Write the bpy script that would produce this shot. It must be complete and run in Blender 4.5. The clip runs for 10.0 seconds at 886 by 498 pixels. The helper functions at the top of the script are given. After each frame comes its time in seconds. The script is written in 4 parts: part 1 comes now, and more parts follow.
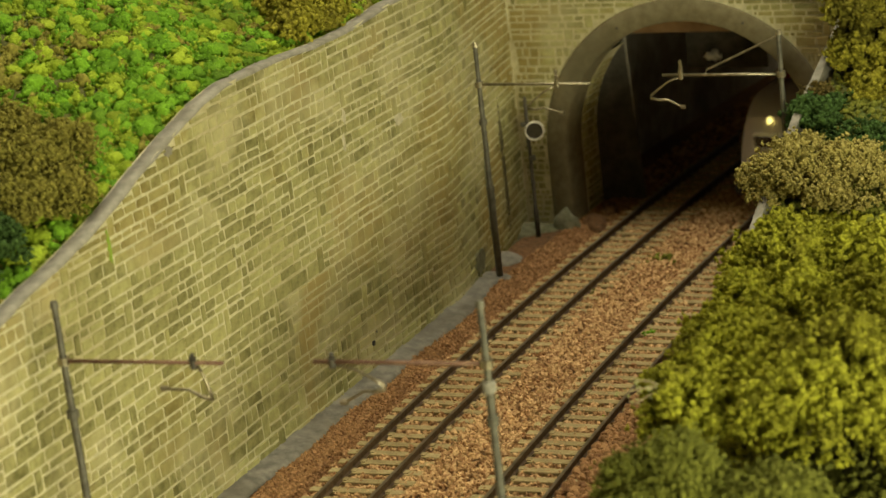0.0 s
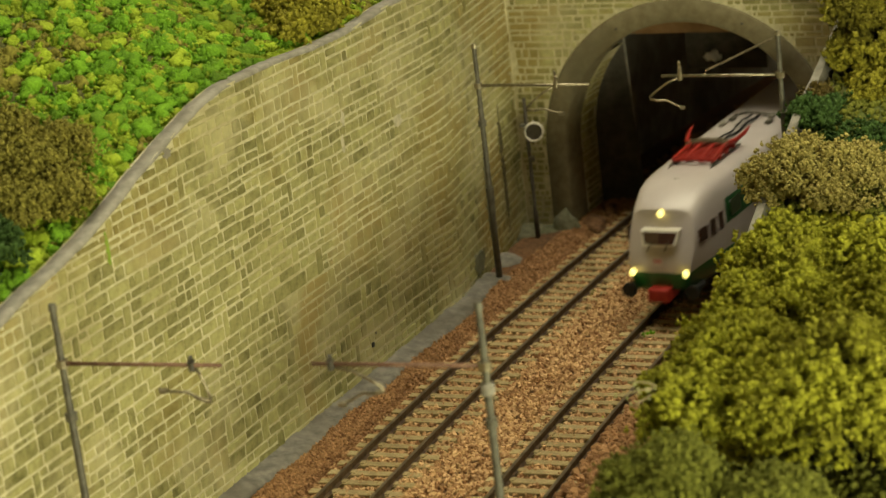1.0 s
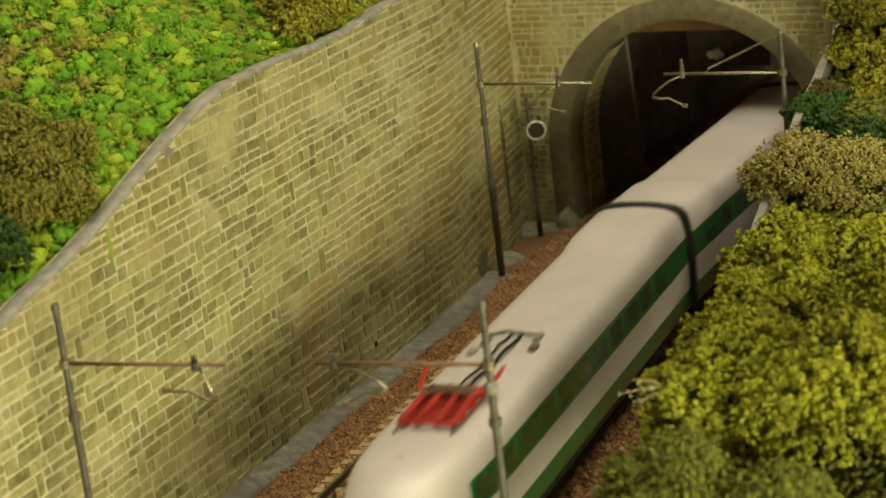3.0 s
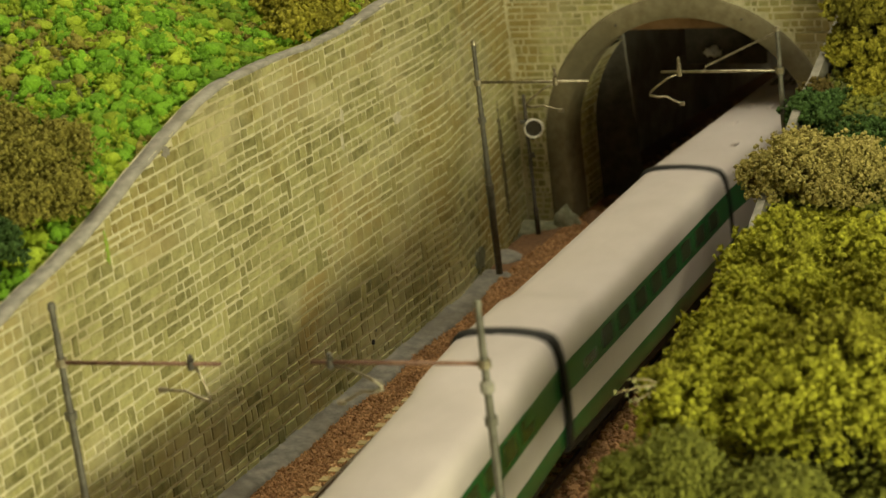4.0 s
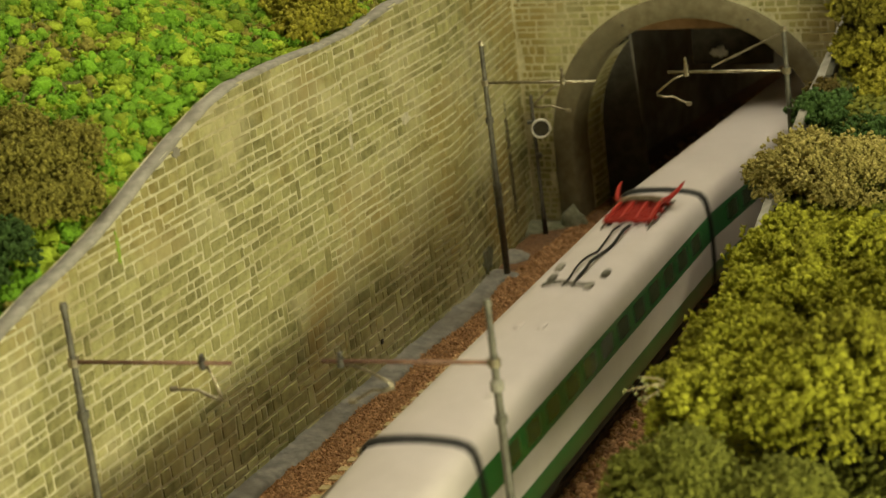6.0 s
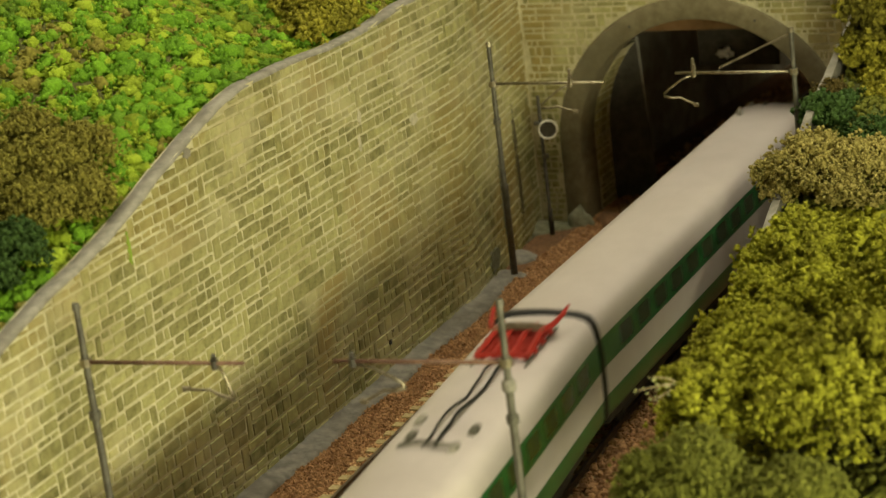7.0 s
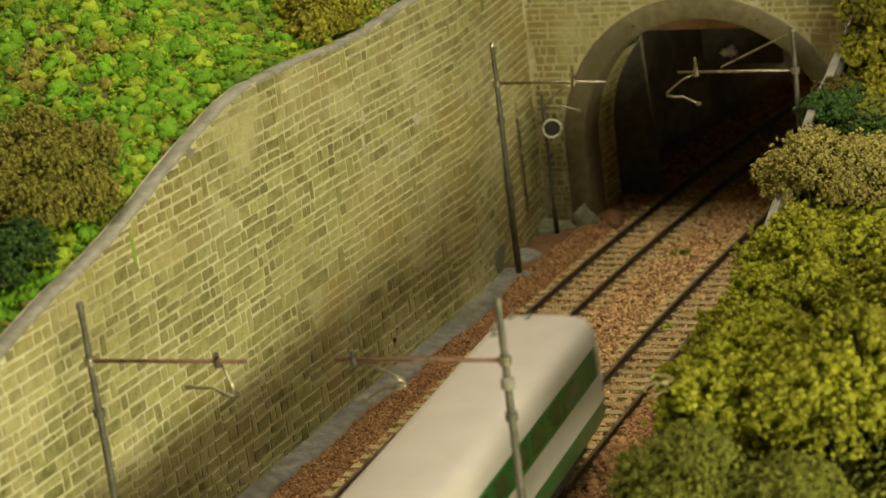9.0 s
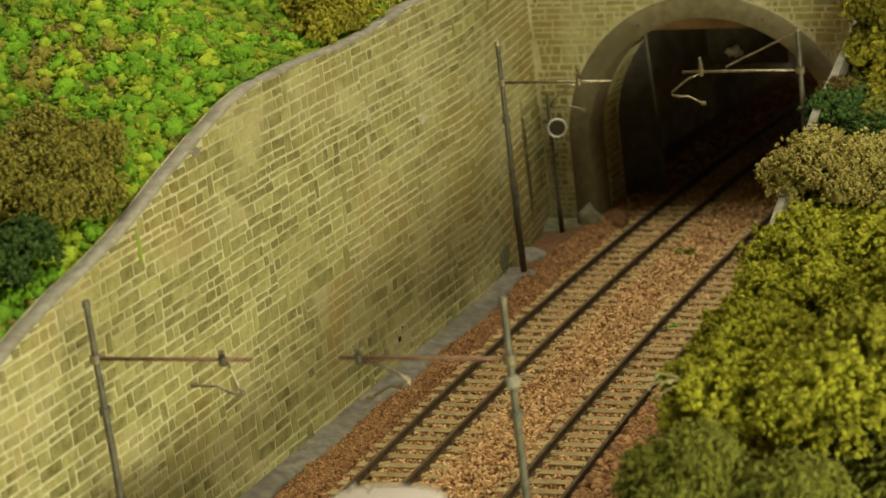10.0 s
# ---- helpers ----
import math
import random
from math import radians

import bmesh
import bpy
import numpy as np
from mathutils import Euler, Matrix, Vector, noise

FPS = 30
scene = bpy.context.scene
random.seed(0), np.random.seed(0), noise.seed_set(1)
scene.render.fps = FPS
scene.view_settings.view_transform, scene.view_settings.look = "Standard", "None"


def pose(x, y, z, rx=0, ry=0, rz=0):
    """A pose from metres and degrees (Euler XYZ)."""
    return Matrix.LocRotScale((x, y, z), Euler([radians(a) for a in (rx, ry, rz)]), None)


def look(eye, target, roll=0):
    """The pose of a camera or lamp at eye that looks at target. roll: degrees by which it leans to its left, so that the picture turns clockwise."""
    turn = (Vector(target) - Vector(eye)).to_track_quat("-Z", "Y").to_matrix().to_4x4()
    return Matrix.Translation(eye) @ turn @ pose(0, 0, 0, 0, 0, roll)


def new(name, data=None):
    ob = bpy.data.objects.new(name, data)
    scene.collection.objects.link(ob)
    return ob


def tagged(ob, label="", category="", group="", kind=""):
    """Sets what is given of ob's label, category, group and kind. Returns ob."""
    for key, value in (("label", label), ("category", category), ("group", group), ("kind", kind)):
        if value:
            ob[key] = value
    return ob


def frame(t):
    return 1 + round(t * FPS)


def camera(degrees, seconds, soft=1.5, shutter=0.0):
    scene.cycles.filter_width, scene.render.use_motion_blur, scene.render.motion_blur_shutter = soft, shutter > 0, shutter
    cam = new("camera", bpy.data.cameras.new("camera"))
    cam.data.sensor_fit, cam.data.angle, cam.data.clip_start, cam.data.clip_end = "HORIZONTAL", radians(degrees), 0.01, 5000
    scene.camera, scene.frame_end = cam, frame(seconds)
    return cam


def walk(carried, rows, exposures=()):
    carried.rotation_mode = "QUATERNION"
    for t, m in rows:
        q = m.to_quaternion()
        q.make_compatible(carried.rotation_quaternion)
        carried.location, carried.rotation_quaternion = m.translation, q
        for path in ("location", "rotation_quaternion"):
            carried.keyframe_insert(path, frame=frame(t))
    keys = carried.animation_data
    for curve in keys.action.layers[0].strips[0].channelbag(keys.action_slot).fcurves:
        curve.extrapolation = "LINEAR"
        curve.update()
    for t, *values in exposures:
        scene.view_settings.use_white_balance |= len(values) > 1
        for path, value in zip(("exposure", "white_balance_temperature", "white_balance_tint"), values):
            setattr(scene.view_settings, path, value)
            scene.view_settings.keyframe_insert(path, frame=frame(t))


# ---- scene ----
cam = camera(23.3145, 10.0, soft=1.5, shutter=0.9)
cam.data.dof.use_dof = True
cam.data.dof.focus_distance = 0.66
cam.data.dof.aperture_fstop = 25.0
walk(cam, [
    (0.0, pose(-0.00000, -0.00000, 0.23684, 73.2671, 6.3766, -1.9124)),
    (0.5, pose(0.00064, 0.00049, 0.23711, 73.2442, 6.4508, -1.9090)),
    (1.0, pose(0.00069, 0.00054, 0.23707, 73.2661, 6.4772, -1.9104)),
    (1.5, pose(0.00137, 0.00098, 0.23724, 73.2399, 6.5749, -1.8651)),
    (2.0, pose(0.00072, 0.00100, 0.23767, 73.2056, 6.5201, -1.8794)),
    (2.5, pose(0.00046, 0.00106, 0.23682, 73.2614, 6.6003, -1.8821)),
    (4.0, pose(0.00151, 0.00100, 0.23729, 73.1556, 6.7024, -1.9146)),
    (4.5, pose(0.00274, -0.00023, 0.23801, 73.1045, 6.7264, -1.8538)),
    (5.0, pose(0.00290, -0.00112, 0.23841, 73.0854, 6.7251, -1.8199)),
    (5.5, pose(0.00211, -0.00149, 0.23805, 73.1303, 6.8022, -1.8120)),
    (7.0, pose(-0.00239, -0.00335, 0.23873, 73.2052, 6.8300, -1.8206)),
    (7.5, pose(-0.00191, -0.00416, 0.23918, 73.1881, 6.8543, -1.7399)),
    (8.0, pose(-0.00170, -0.00522, 0.23950, 73.1832, 6.9005, -1.7219)),
    (8.5, pose(0.00046, -0.00750, 0.23984, 73.1873, 7.0164, -1.5612)),
    (9.0, pose(0.00100, -0.00816, 0.24003, 73.1867, 7.0488, -1.5005)),
    (9.5, pose(0.00139, -0.00911, 0.23974, 73.2250, 7.0641, -1.3992)),
    (10.0, pose(0.00091, -0.00933, 0.24014, 73.1965, 7.0130, -1.3519)),
])

# ---- light ----
world = bpy.data.worlds.new("world")
scene.world = world
world.use_nodes = True
world.node_tree.nodes["Background"].inputs[0].default_value = (0.95, 1.0, 0.7, 1)
world.node_tree.nodes["Background"].inputs[1].default_value = 0.05
scene.view_settings.exposure = 0.0


def area_lamp(name, eye, target, wide, high, watts, colour):
    data = bpy.data.lights.new(name, "AREA")
    data.shape, data.size, data.size_y = "RECTANGLE", wide, high
    data.energy, data.color = watts, colour
    ob = new(name, data)
    ob.matrix_world = look(eye, target)
    return ob


# the long tube lamp that stands low behind the camera, and the tubes on the ceiling
FLOOD = Vector((0.25, 0.09, 0.102))
area_lamp("tube_light", FLOOD, (-0.05, 0.60, 0.035), 0.4, 0.05, 2.85, (1.0, 0.965, 0.60))
area_lamp("ceiling_light", (0.25, 0.65, 1.62), (0.25, 0.65, 0.0), 1.6, 1.0, 12.6, (1.0, 0.98, 0.66))

# ---- helpers of the scene; lengths below are in millimetres ----
MM = 0.001
CX, CY, RR, GAP = 2435.7, -481.5, 2633.4, 49.8
rnd = random.Random(4)


def on_track(s, off=0.0, z=0.0):
    """A point by its run s along the inner track's arc, its offset outwards and its height."""
    a = s / RR
    return Vector((CX - (RR + off) * math.cos(a), CY + (RR + off) * math.sin(a), z))


def thing(name, label, category, group="", kind="", at=None):
    ob = new(name)
    ob.empty_display_size = 0.01
    if at is not None:
        ob.matrix_basis = Matrix.Translation(Vector(at) * MM)
    return tagged(ob, label, category, group, kind)


def to_mesh(name, bm, mats, smooth=False):
    me = bpy.data.meshes.new(name)
    bmesh.ops.scale(bm, vec=(MM, MM, MM), verts=bm.verts)
    bm.normal_update()
    bm.to_mesh(me)
    bm.free()
    for m in mats if isinstance(mats, (list, tuple)) else [mats]:
        me.materials.append(m)
    if smooth:
        me.polygons.foreach_set("use_smooth", [True] * len(me.polygons))
    return me


def part(name, bm, material, parent=None, label="", smooth=False):
    ob = new(name, to_mesh(name, bm, material, smooth))
    ob.parent = parent
    return tagged(ob, label)


def raw(name, verts, faces, material, parent=None, smooth=False):
    """A mesh object from numpy arrays in millimetres."""
    me = bpy.data.meshes.new(name)
    me.from_pydata((np.asarray(verts) * MM).tolist(), [], [tuple(q) for q in faces])
    me.materials.append(material)
    if smooth:
        me.polygons.foreach_set("use_smooth", [True] * len(me.polygons))
    ob = new(name, me)
    ob.parent = parent
    return ob


def box(bm, lo, hi, m=None, bevel=0.0):
    r = bmesh.ops.create_cube(bm, size=1.0)
    vs = r["verts"]
    for v in vs:
        v.co = Vector([lo[i] + (v.co[i] + 0.5) * (hi[i] - lo[i]) for i in range(3)])
    if bevel:
        es = list({e for v in vs for e in v.link_edges})
        out = bmesh.ops.bevel(bm, geom=es, offset=bevel, segments=2, affect="EDGES", profile=0.5)
        vs = list({v for fc in out["faces"] for v in fc.verts} | {v for v in vs if v.is_valid})
    if m is not None:
        bmesh.ops.transform(bm, matrix=m, verts=vs)
    return vs


def tube(bm, pts, radius, sides=8, cap=True):
    """A round bar along points; radius is one number or one for each point."""
    pts = [Vector(q) for q in pts]
    rad = radius if isinstance(radius, (list, tuple)) else [radius] * len(pts)
    rings = []
    for i, q in enumerate(pts):
        d = (pts[min(i + 1, len(pts) - 1)] - pts[max(i - 1, 0)]).normalized()
        side = d.cross(Vector((0, 0, 1)) if abs(d.z) < 0.9 else Vector((1, 0, 0))).normalized()
        up = side.cross(d)
        rings.append([bm.verts.new(q + rad[i] * (math.cos(k * 2 * math.pi / sides) * side + math.sin(k * 2 * math.pi / sides) * up)) for k in range(sides)])
    for a, b in zip(rings, rings[1:]):
        for k in range(sides):
            bm.faces.new((a[k], a[(k + 1) % sides], b[(k + 1) % sides], b[k]))
    if cap:
        bm.faces.new(rings[0][::-1])
        bm.faces.new(rings[-1])


def sweep(bm, profile, path, closed=True):
    """A profile of (offset, height) swept along the arc: path is a list of run values, offset outwards."""
    rings = [[bm.verts.new(on_track(s, o, z)) for o, z in profile] for s in path]
    n = len(profile)
    for a, b in zip(rings, rings[1:]):
        for k in range(n if closed else n - 1):
            bm.faces.new((a[k], a[(k + 1) % n], b[(k + 1) % n], b[k]))
    if closed:
        bm.faces.new(rings[0])
        bm.faces.new(rings[-1][::-1])
    bmesh.ops.recalc_face_normals(bm, faces=bm.faces)


# ---- materials ----
def material(name, dark, light, grain=400.0, rough=0.85, bump=0.3, deep=0.0003, pick="", spread=0.5, stain=None, stain_scale=30.0, stain_amount=0.5, stain2=None, stain2_scale=17.0, stain2_amount=0.5,
             metal=0.0, coat=0.0, detail=6.0, spec=0.3):
    """Two tones mixed by grain and, with pick ('object' or 'island'), piece by piece; a stain of larger scale on top."""
    m = bpy.data.materials.new(name)
    m.use_nodes = True
    nt = m.node_tree
    N, L = nt.nodes, nt.links
    bs = N["Principled BSDF"]
    tc = N.new("ShaderNodeTexCoord")
    geo = N.new("ShaderNodeNewGeometry")
    no = N.new("ShaderNodeTexNoise")
    no.inputs["Scale"].default_value, no.inputs["Detail"].default_value, no.inputs["Roughness"].default_value = grain, detail, 0.65
    L.new(tc.outputs["Object"], no.inputs["Vector"])
    fac = no.outputs["Fac"]
    sharp = N.new("ShaderNodeMapRange")
    sharp.inputs["From Min"].default_value, sharp.inputs["From Max"].default_value = 0.36, 0.64
    L.new(fac, sharp.inputs["Value"])
    fac = sharp.outputs["Result"]
    if pick:
        src = N.new("ShaderNodeObjectInfo").outputs["Random"] if pick == "object" else geo.outputs["Random Per Island"]
        mx = N.new("ShaderNodeMix")
        mx.inputs[0].default_value = spread
        L.new(fac, mx.inputs[2])
        L.new(src, mx.inputs[3])
        fac = mx.outputs[0]
    ramp = N.new("ShaderNodeMix")
    ramp.data_type = "RGBA"
    ramp.inputs[6].default_value, ramp.inputs[7].default_value = (*dark, 1), (*light, 1)
    L.new(fac, ramp.inputs[0])
    col = ramp.outputs[2]
    for k, (stain, stain_scale, stain_amount) in enumerate(((stain, stain_scale, stain_amount), (stain2, stain2_scale, stain2_amount))):
        if not stain:
            continue
        n2 = N.new("ShaderNodeTexNoise")
        n2.inputs["Scale"].default_value, n2.inputs["Detail"].default_value = stain_scale, 4.0
        n2.inputs["Distortion"].default_value = 0.4 + k
        L.new(tc.outputs["Object"], n2.inputs["Vector"])
        r2 = N.new("ShaderNodeMapRange")
        r2.inputs["From Min"].default_value, r2.inputs["From Max"].default_value, r2.inputs["To Max"].default_value = 0.48, 0.66, stain_amount
        L.new(n2.outputs["Fac"], r2.inputs["Value"])
        m2 = N.new("ShaderNodeMix")
        m2.data_type = "RGBA"
        m2.inputs[7].default_value = (*stain, 1)
        L.new(r2.outputs["Result"], m2.inputs[0])
        L.new(col, m2.inputs[6])
        col = m2.outputs[2]
    L.new(col, bs.inputs["Base Color"])
    bs.inputs["Roughness"].default_value, bs.inputs["Metallic"].default_value = rough, metal
    bs.inputs["Specular IOR Level"].default_value = spec
    bs.inputs["Coat Weight"].default_value, bs.inputs["Coat Roughness"].default_value = coat, 0.15
    if bump:
        b = N.new("ShaderNodeBump")
        b.inputs["Strength"].default_value, b.inputs["Distance"].default_value = bump, deep
        L.new(no.outputs["Fac"], b.inputs["Height"])
        L.new(b.outputs["Normal"], bs.inputs["Normal"])
    return m


def glow(name, colour, strength):
    m = bpy.data.materials.new(name)
    m.use_nodes = True
    bs = m.node_tree.nodes["Principled BSDF"]
    bs.inputs["Base Color"].default_value = (*colour, 1)
    bs.inputs["Emission Color"].default_value, bs.inputs["Emission Strength"].default_value = (*colour, 1), strength
    return m


STONE = dict(grain=300.0, rough=0.9, bump=0.8, deep=0.0004, spread=0.55, stain=(0.58, 0.52, 0.29), stain_scale=34.0, stain_amount=0.5, stain2=(0.30, 0.215, 0.06), stain2_scale=15.0, stain2_amount=0.7)
TONES = ((0.12, 0.11, 0.034), (0.48, 0.45, 0.19))
M_stone = material("cut_stone", *TONES, pick="object", **STONE)
M_stone_rest = material("cut_stone_joined", *TONES, pick="island", **STONE)
M_mortar = material("pale_mortar", (0.50, 0.46, 0.28), (0.70, 0.65, 0.42), grain=420.0, rough=0.95, stain=(0.36, 0.29, 0.13), stain_scale=20.0)
M_coping = material("grey_plaster", (0.22, 0.205, 0.17), (0.35, 0.325, 0.27), grain=300.0, rough=0.9, stain=(0.18, 0.16, 0.12), stain_scale=90.0)
M_concrete = material("arch_concrete", (0.15, 0.125, 0.068), (0.215, 0.183, 0.105), grain=260.0, rough=0.9, bump=0.15, stain=(0.10, 0.09, 0.055), stain_scale=40.0)
M_kerb = material("kerb_concrete", (0.14, 0.13, 0.11), (0.26, 0.24, 0.20), grain=250.0, rough=0.9, stain=(0.10, 0.085, 0.06), stain_scale=60.0)
M_earth = material("brown_earth", (0.10, 0.05, 0.022), (0.24, 0.125, 0.055), grain=600.0, rough=0.95, bump=0.8, deep=0.0008, stain=(0.07, 0.05, 0.03), stain_scale=30.0)
M_soil = material("hillside_soil", (0.07, 0.07, 0.022), (0.16, 0.16, 0.045), grain=400.0, rough=0.95, bump=0.8, deep=0.001, stain=(0.10, 0.13, 0.02), stain_scale=30.0, stain_amount=0.8)
M_ballast = material("ballast_chips", (0.21, 0.085, 0.028), (0.73, 0.49, 0.245), grain=500.0, rough=0.9, bump=0.2, pick="island", spread=0.8)
M_ballast_dark = material("fine_brown_ballast", (0.16, 0.075, 0.03), (0.46, 0.26, 0.115), grain=500.0, rough=0.9, bump=0.2, pick="island", spread=0.8)
M_sleeper = material("sleeper", (0.25, 0.19, 0.08), (0.50, 0.40, 0.20), grain=900.0, rough=0.9, bump=0.3, pick="object", spread=0.4, stain=(0.15, 0.10, 0.05), stain_scale=120.0)
M_rail = material("rusty_rail", (0.045, 0.026, 0.014), (0.12, 0.075, 0.04), grain=500.0, rough=0.65, metal=0.2)
M_railtop = material("worn_rail_head", (0.10, 0.075, 0.05), (0.22, 0.17, 0.115), grain=300.0, rough=0.4, metal=0.7)
M_steel = material("painted_steel", (0.085, 0.08, 0.062), (0.16, 0.15, 0.115), grain=400.0, rough=0.55, bump=0.1, metal=0.3)
M_bare = material("bare_metal", (0.20, 0.17, 0.11), (0.42, 0.37, 0.26), grain=600.0, rough=0.35, metal=0.8, bump=0.1)
M_rust = material("rusty_arm", (0.12, 0.06, 0.038), (0.23, 0.13, 0.085), grain=600.0, rough=0.7)
M_ceramic = material("insulator", (0.05, 0.045, 0.035), (0.10, 0.09, 0.07), grain=300.0, rough=0.4)
M_white = material("white_paint", (0.72, 0.68, 0.58), (0.82, 0.79, 0.7), grain=300.0, rough=0.6, bump=0.1)
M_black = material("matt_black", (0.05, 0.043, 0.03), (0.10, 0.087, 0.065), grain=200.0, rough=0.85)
M_sheet = material("dull_tunnel_board", (0.28, 0.255, 0.19), (0.46, 0.42, 0.32), grain=120.0, rough=0.85, stain=(0.07, 0.06, 0.045), stain_scale=25.0)
M_board = material("raw_wood", (0.22, 0.12, 0.045), (0.36, 0.21, 0.09), grain=120.0, rough=0.8)
M_cream = material("cream_lacquer", (0.51, 0.455, 0.43), (0.56, 0.50, 0.475), grain=90.0, rough=0.38, bump=0.03, coat=0.25, spec=0.5, stain=(0.46, 0.40, 0.36), stain_scale=14.0, stain_amount=0.3)
M_green = material("green_lacquer", (0.008, 0.085, 0.018), (0.015, 0.12, 0.03), grain=90.0, rough=0.35, bump=0.03, coat=0.3, spec=0.5)
M_glass = material("dark_window", (0.045, 0.02, 0.014), (0.075, 0.036, 0.025), grain=60.0, rough=0.12, bump=0.0, spec=0.6)
M_pane = material("green_tinted_window", (0.018, 0.045, 0.018), (0.05, 0.06, 0.028), grain=140.0, rough=0.15, bump=0.0, spec=0.6)
M_rubber = material("black_rubber", (0.008, 0.008, 0.007), (0.016, 0.015, 0.013), grain=300.0, rough=0.6)
M_under = material("underframe", (0.02, 0.018, 0.015), (0.05, 0.042, 0.033), grain=300.0, rough=0.8)
M_red = material("red_paint", (0.26, 0.016, 0.011), (0.36, 0.03, 0.02), grain=300.0, rough=0.45, bump=0.1)
M_lamp = glow("headlamp", (1.0, 0.84, 0.22), 2.2)
LEAF = dict(rough=0.9, bump=0.9, deep=0.0006, pick="island", spread=0.6, detail=4.0, grain=1400.0, spec=0.15)
SOFT = dict(LEAF, spread=0.2, grain=700.0, bump=0.5)
M_leaf_lime = material("lime_foliage", (0.16, 0.16, 0.013), (0.53, 0.53, 0.045), stain=(0.10, 0.085, 0.01), stain_scale=45.0, stain_amount=0.6, **LEAF)
M_leaf_olive = material("olive_foliage", (0.26, 0.22, 0.055), (0.48, 0.41, 0.13), **SOFT)
M_leaf_moss = material("moss_foliage", (0.085, 0.092, 0.014), (0.225, 0.235, 0.038), **SOFT)
M_leaf_dark = material("dark_green_foliage", (0.028, 0.055, 0.013), (0.085, 0.155, 0.036), **LEAF)
M_leaf_gold = material("golden_foliage", (0.16, 0.145, 0.012), (0.48, 0.44, 0.05), stain=(0.08, 0.07, 0.012), stain_scale=50.0, stain_amount=0.7, **LEAF)
M_leaf_dry = material("dry_dark_foliage", (0.06, 0.045, 0.012), (0.17, 0.125, 0.035), **SOFT)
M_leaf_brown = material("brown_foliage", (0.13, 0.12, 0.022), (0.35, 0.315, 0.06), **SOFT)
M_flock_green = material("green_flock", (0.07, 0.16, 0.012), (0.25, 0.50, 0.03), stain=(0.10, 0.11, 0.02), stain_scale=30.0, stain_amount=0.5, **LEAF)
M_flock_yellow = material("yellow_green_flock", (0.17, 0.24, 0.015), (0.44, 0.57, 0.045), stain=(0.12, 0.12, 0.015), stain_scale=30.0, stain_amount=0.5, **LEAF)
M_twig = material("dry_twig", (0.16, 0.11, 0.05), (0.42, 0.36, 0.2), grain=500.0, rough=0.9)
M_lichen = material("pale_lichen", (0.26, 0.27, 0.10), (0.45, 0.45, 0.2), **LEAF)
M_plaster = material("room_plaster", (0.62, 0.57, 0.48), (0.7, 0.65, 0.55), grain=8.0, rough=0.95, bump=0.05)
M_floor = material("room_floor", (0.2, 0.16, 0.12), (0.3, 0.25, 0.19), grain=12.0, rough=0.7, bump=0.05)
M_panel = glow("tube_diffuser", (1.0, 0.9, 0.7), 3.0)

# ---- foam lumps ----
def lumps(name, centres, sizes, mat, parent=None, seed=1, fine=False, flakes=0, smooth=True):
    """Foam foliage: many small ragged lumps, joined."""
    r = np.random.RandomState(seed)
    bm = bmesh.new()
    bmesh.ops.create_icosphere(bm, subdivisions=2 if fine else 1, radius=1.0)
    base = np.array([v.co[:] for v in bm.verts])
    tri = np.array([[v.index for v in f.verts] for f in bm.faces])
    bm.free()
    if flakes:
        # small scraps need no more than eight faces
        base = np.array([(1.1, 0, 0), (-1.1, 0, 0), (0, 1.1, 0), (0, -1.1, 0), (0, 0, 1.1), (0, 0, -1.1)])
        tri = np.array([(0, 2, 4), (2, 1, 4), (1, 3, 4), (3, 0, 4), (2, 0, 5), (1, 2, 5), (3, 1, 5), (0, 3, 5)])
    c, n = np.asarray(centres, float), len(centres)
    ax = np.linalg.qr(r.normal(size=(n, 3, 3)))[0]
    v = base[None] * (0.62 + 0.76 * r.rand(n, len(base), 1)) * (0.75 + 0.5 * r.rand(n, 1, 3)) * np.asarray(sizes, float)[:, None, None]
    v = np.einsum("nij,nkj->nki", ax, v) + c[:, None]
    f = (tri[None] + len(base) * np.arange(n)[:, None, None]).reshape(-1, 3)
    v = v.reshape(-1, 3)
    if flakes:
        # loose leaf scraps standing off the lumps
        pick = r.randint(0, n, flakes)
        size = np.asarray(sizes, float)[pick] * (0.45 + 0.5 * r.rand(flakes))
        ax = np.linalg.qr(r.normal(size=(flakes, 3, 3)))[0]
        d = r.normal(size=(flakes, 3))
        d *= (np.asarray(sizes, float)[pick] * r.uniform(0.8, 1.6, flakes) / np.linalg.norm(d, axis=1))[:, None]
        quad = np.array([(-1, 0, 0.3), (0, -0.7, 0), (1, 0, 0.3), (0, 0.7, 0)])
        w = np.einsum("nij,nkj->nki", ax, quad[None] * size[:, None, None] * (0.7 + 0.6 * r.rand(flakes, 4, 1))) + (c[pick] + d)[:, None]
        g = (np.array([(0, 1, 2), (0, 2, 3)])[None] + len(v) + 4 * np.arange(flakes)[:, None, None]).reshape(-1, 3)
        v, f = np.concatenate([v, w.reshape(-1, 3)]), np.concatenate([f, g])
    return raw(name, v, f, mat, parent, smooth=smooth)


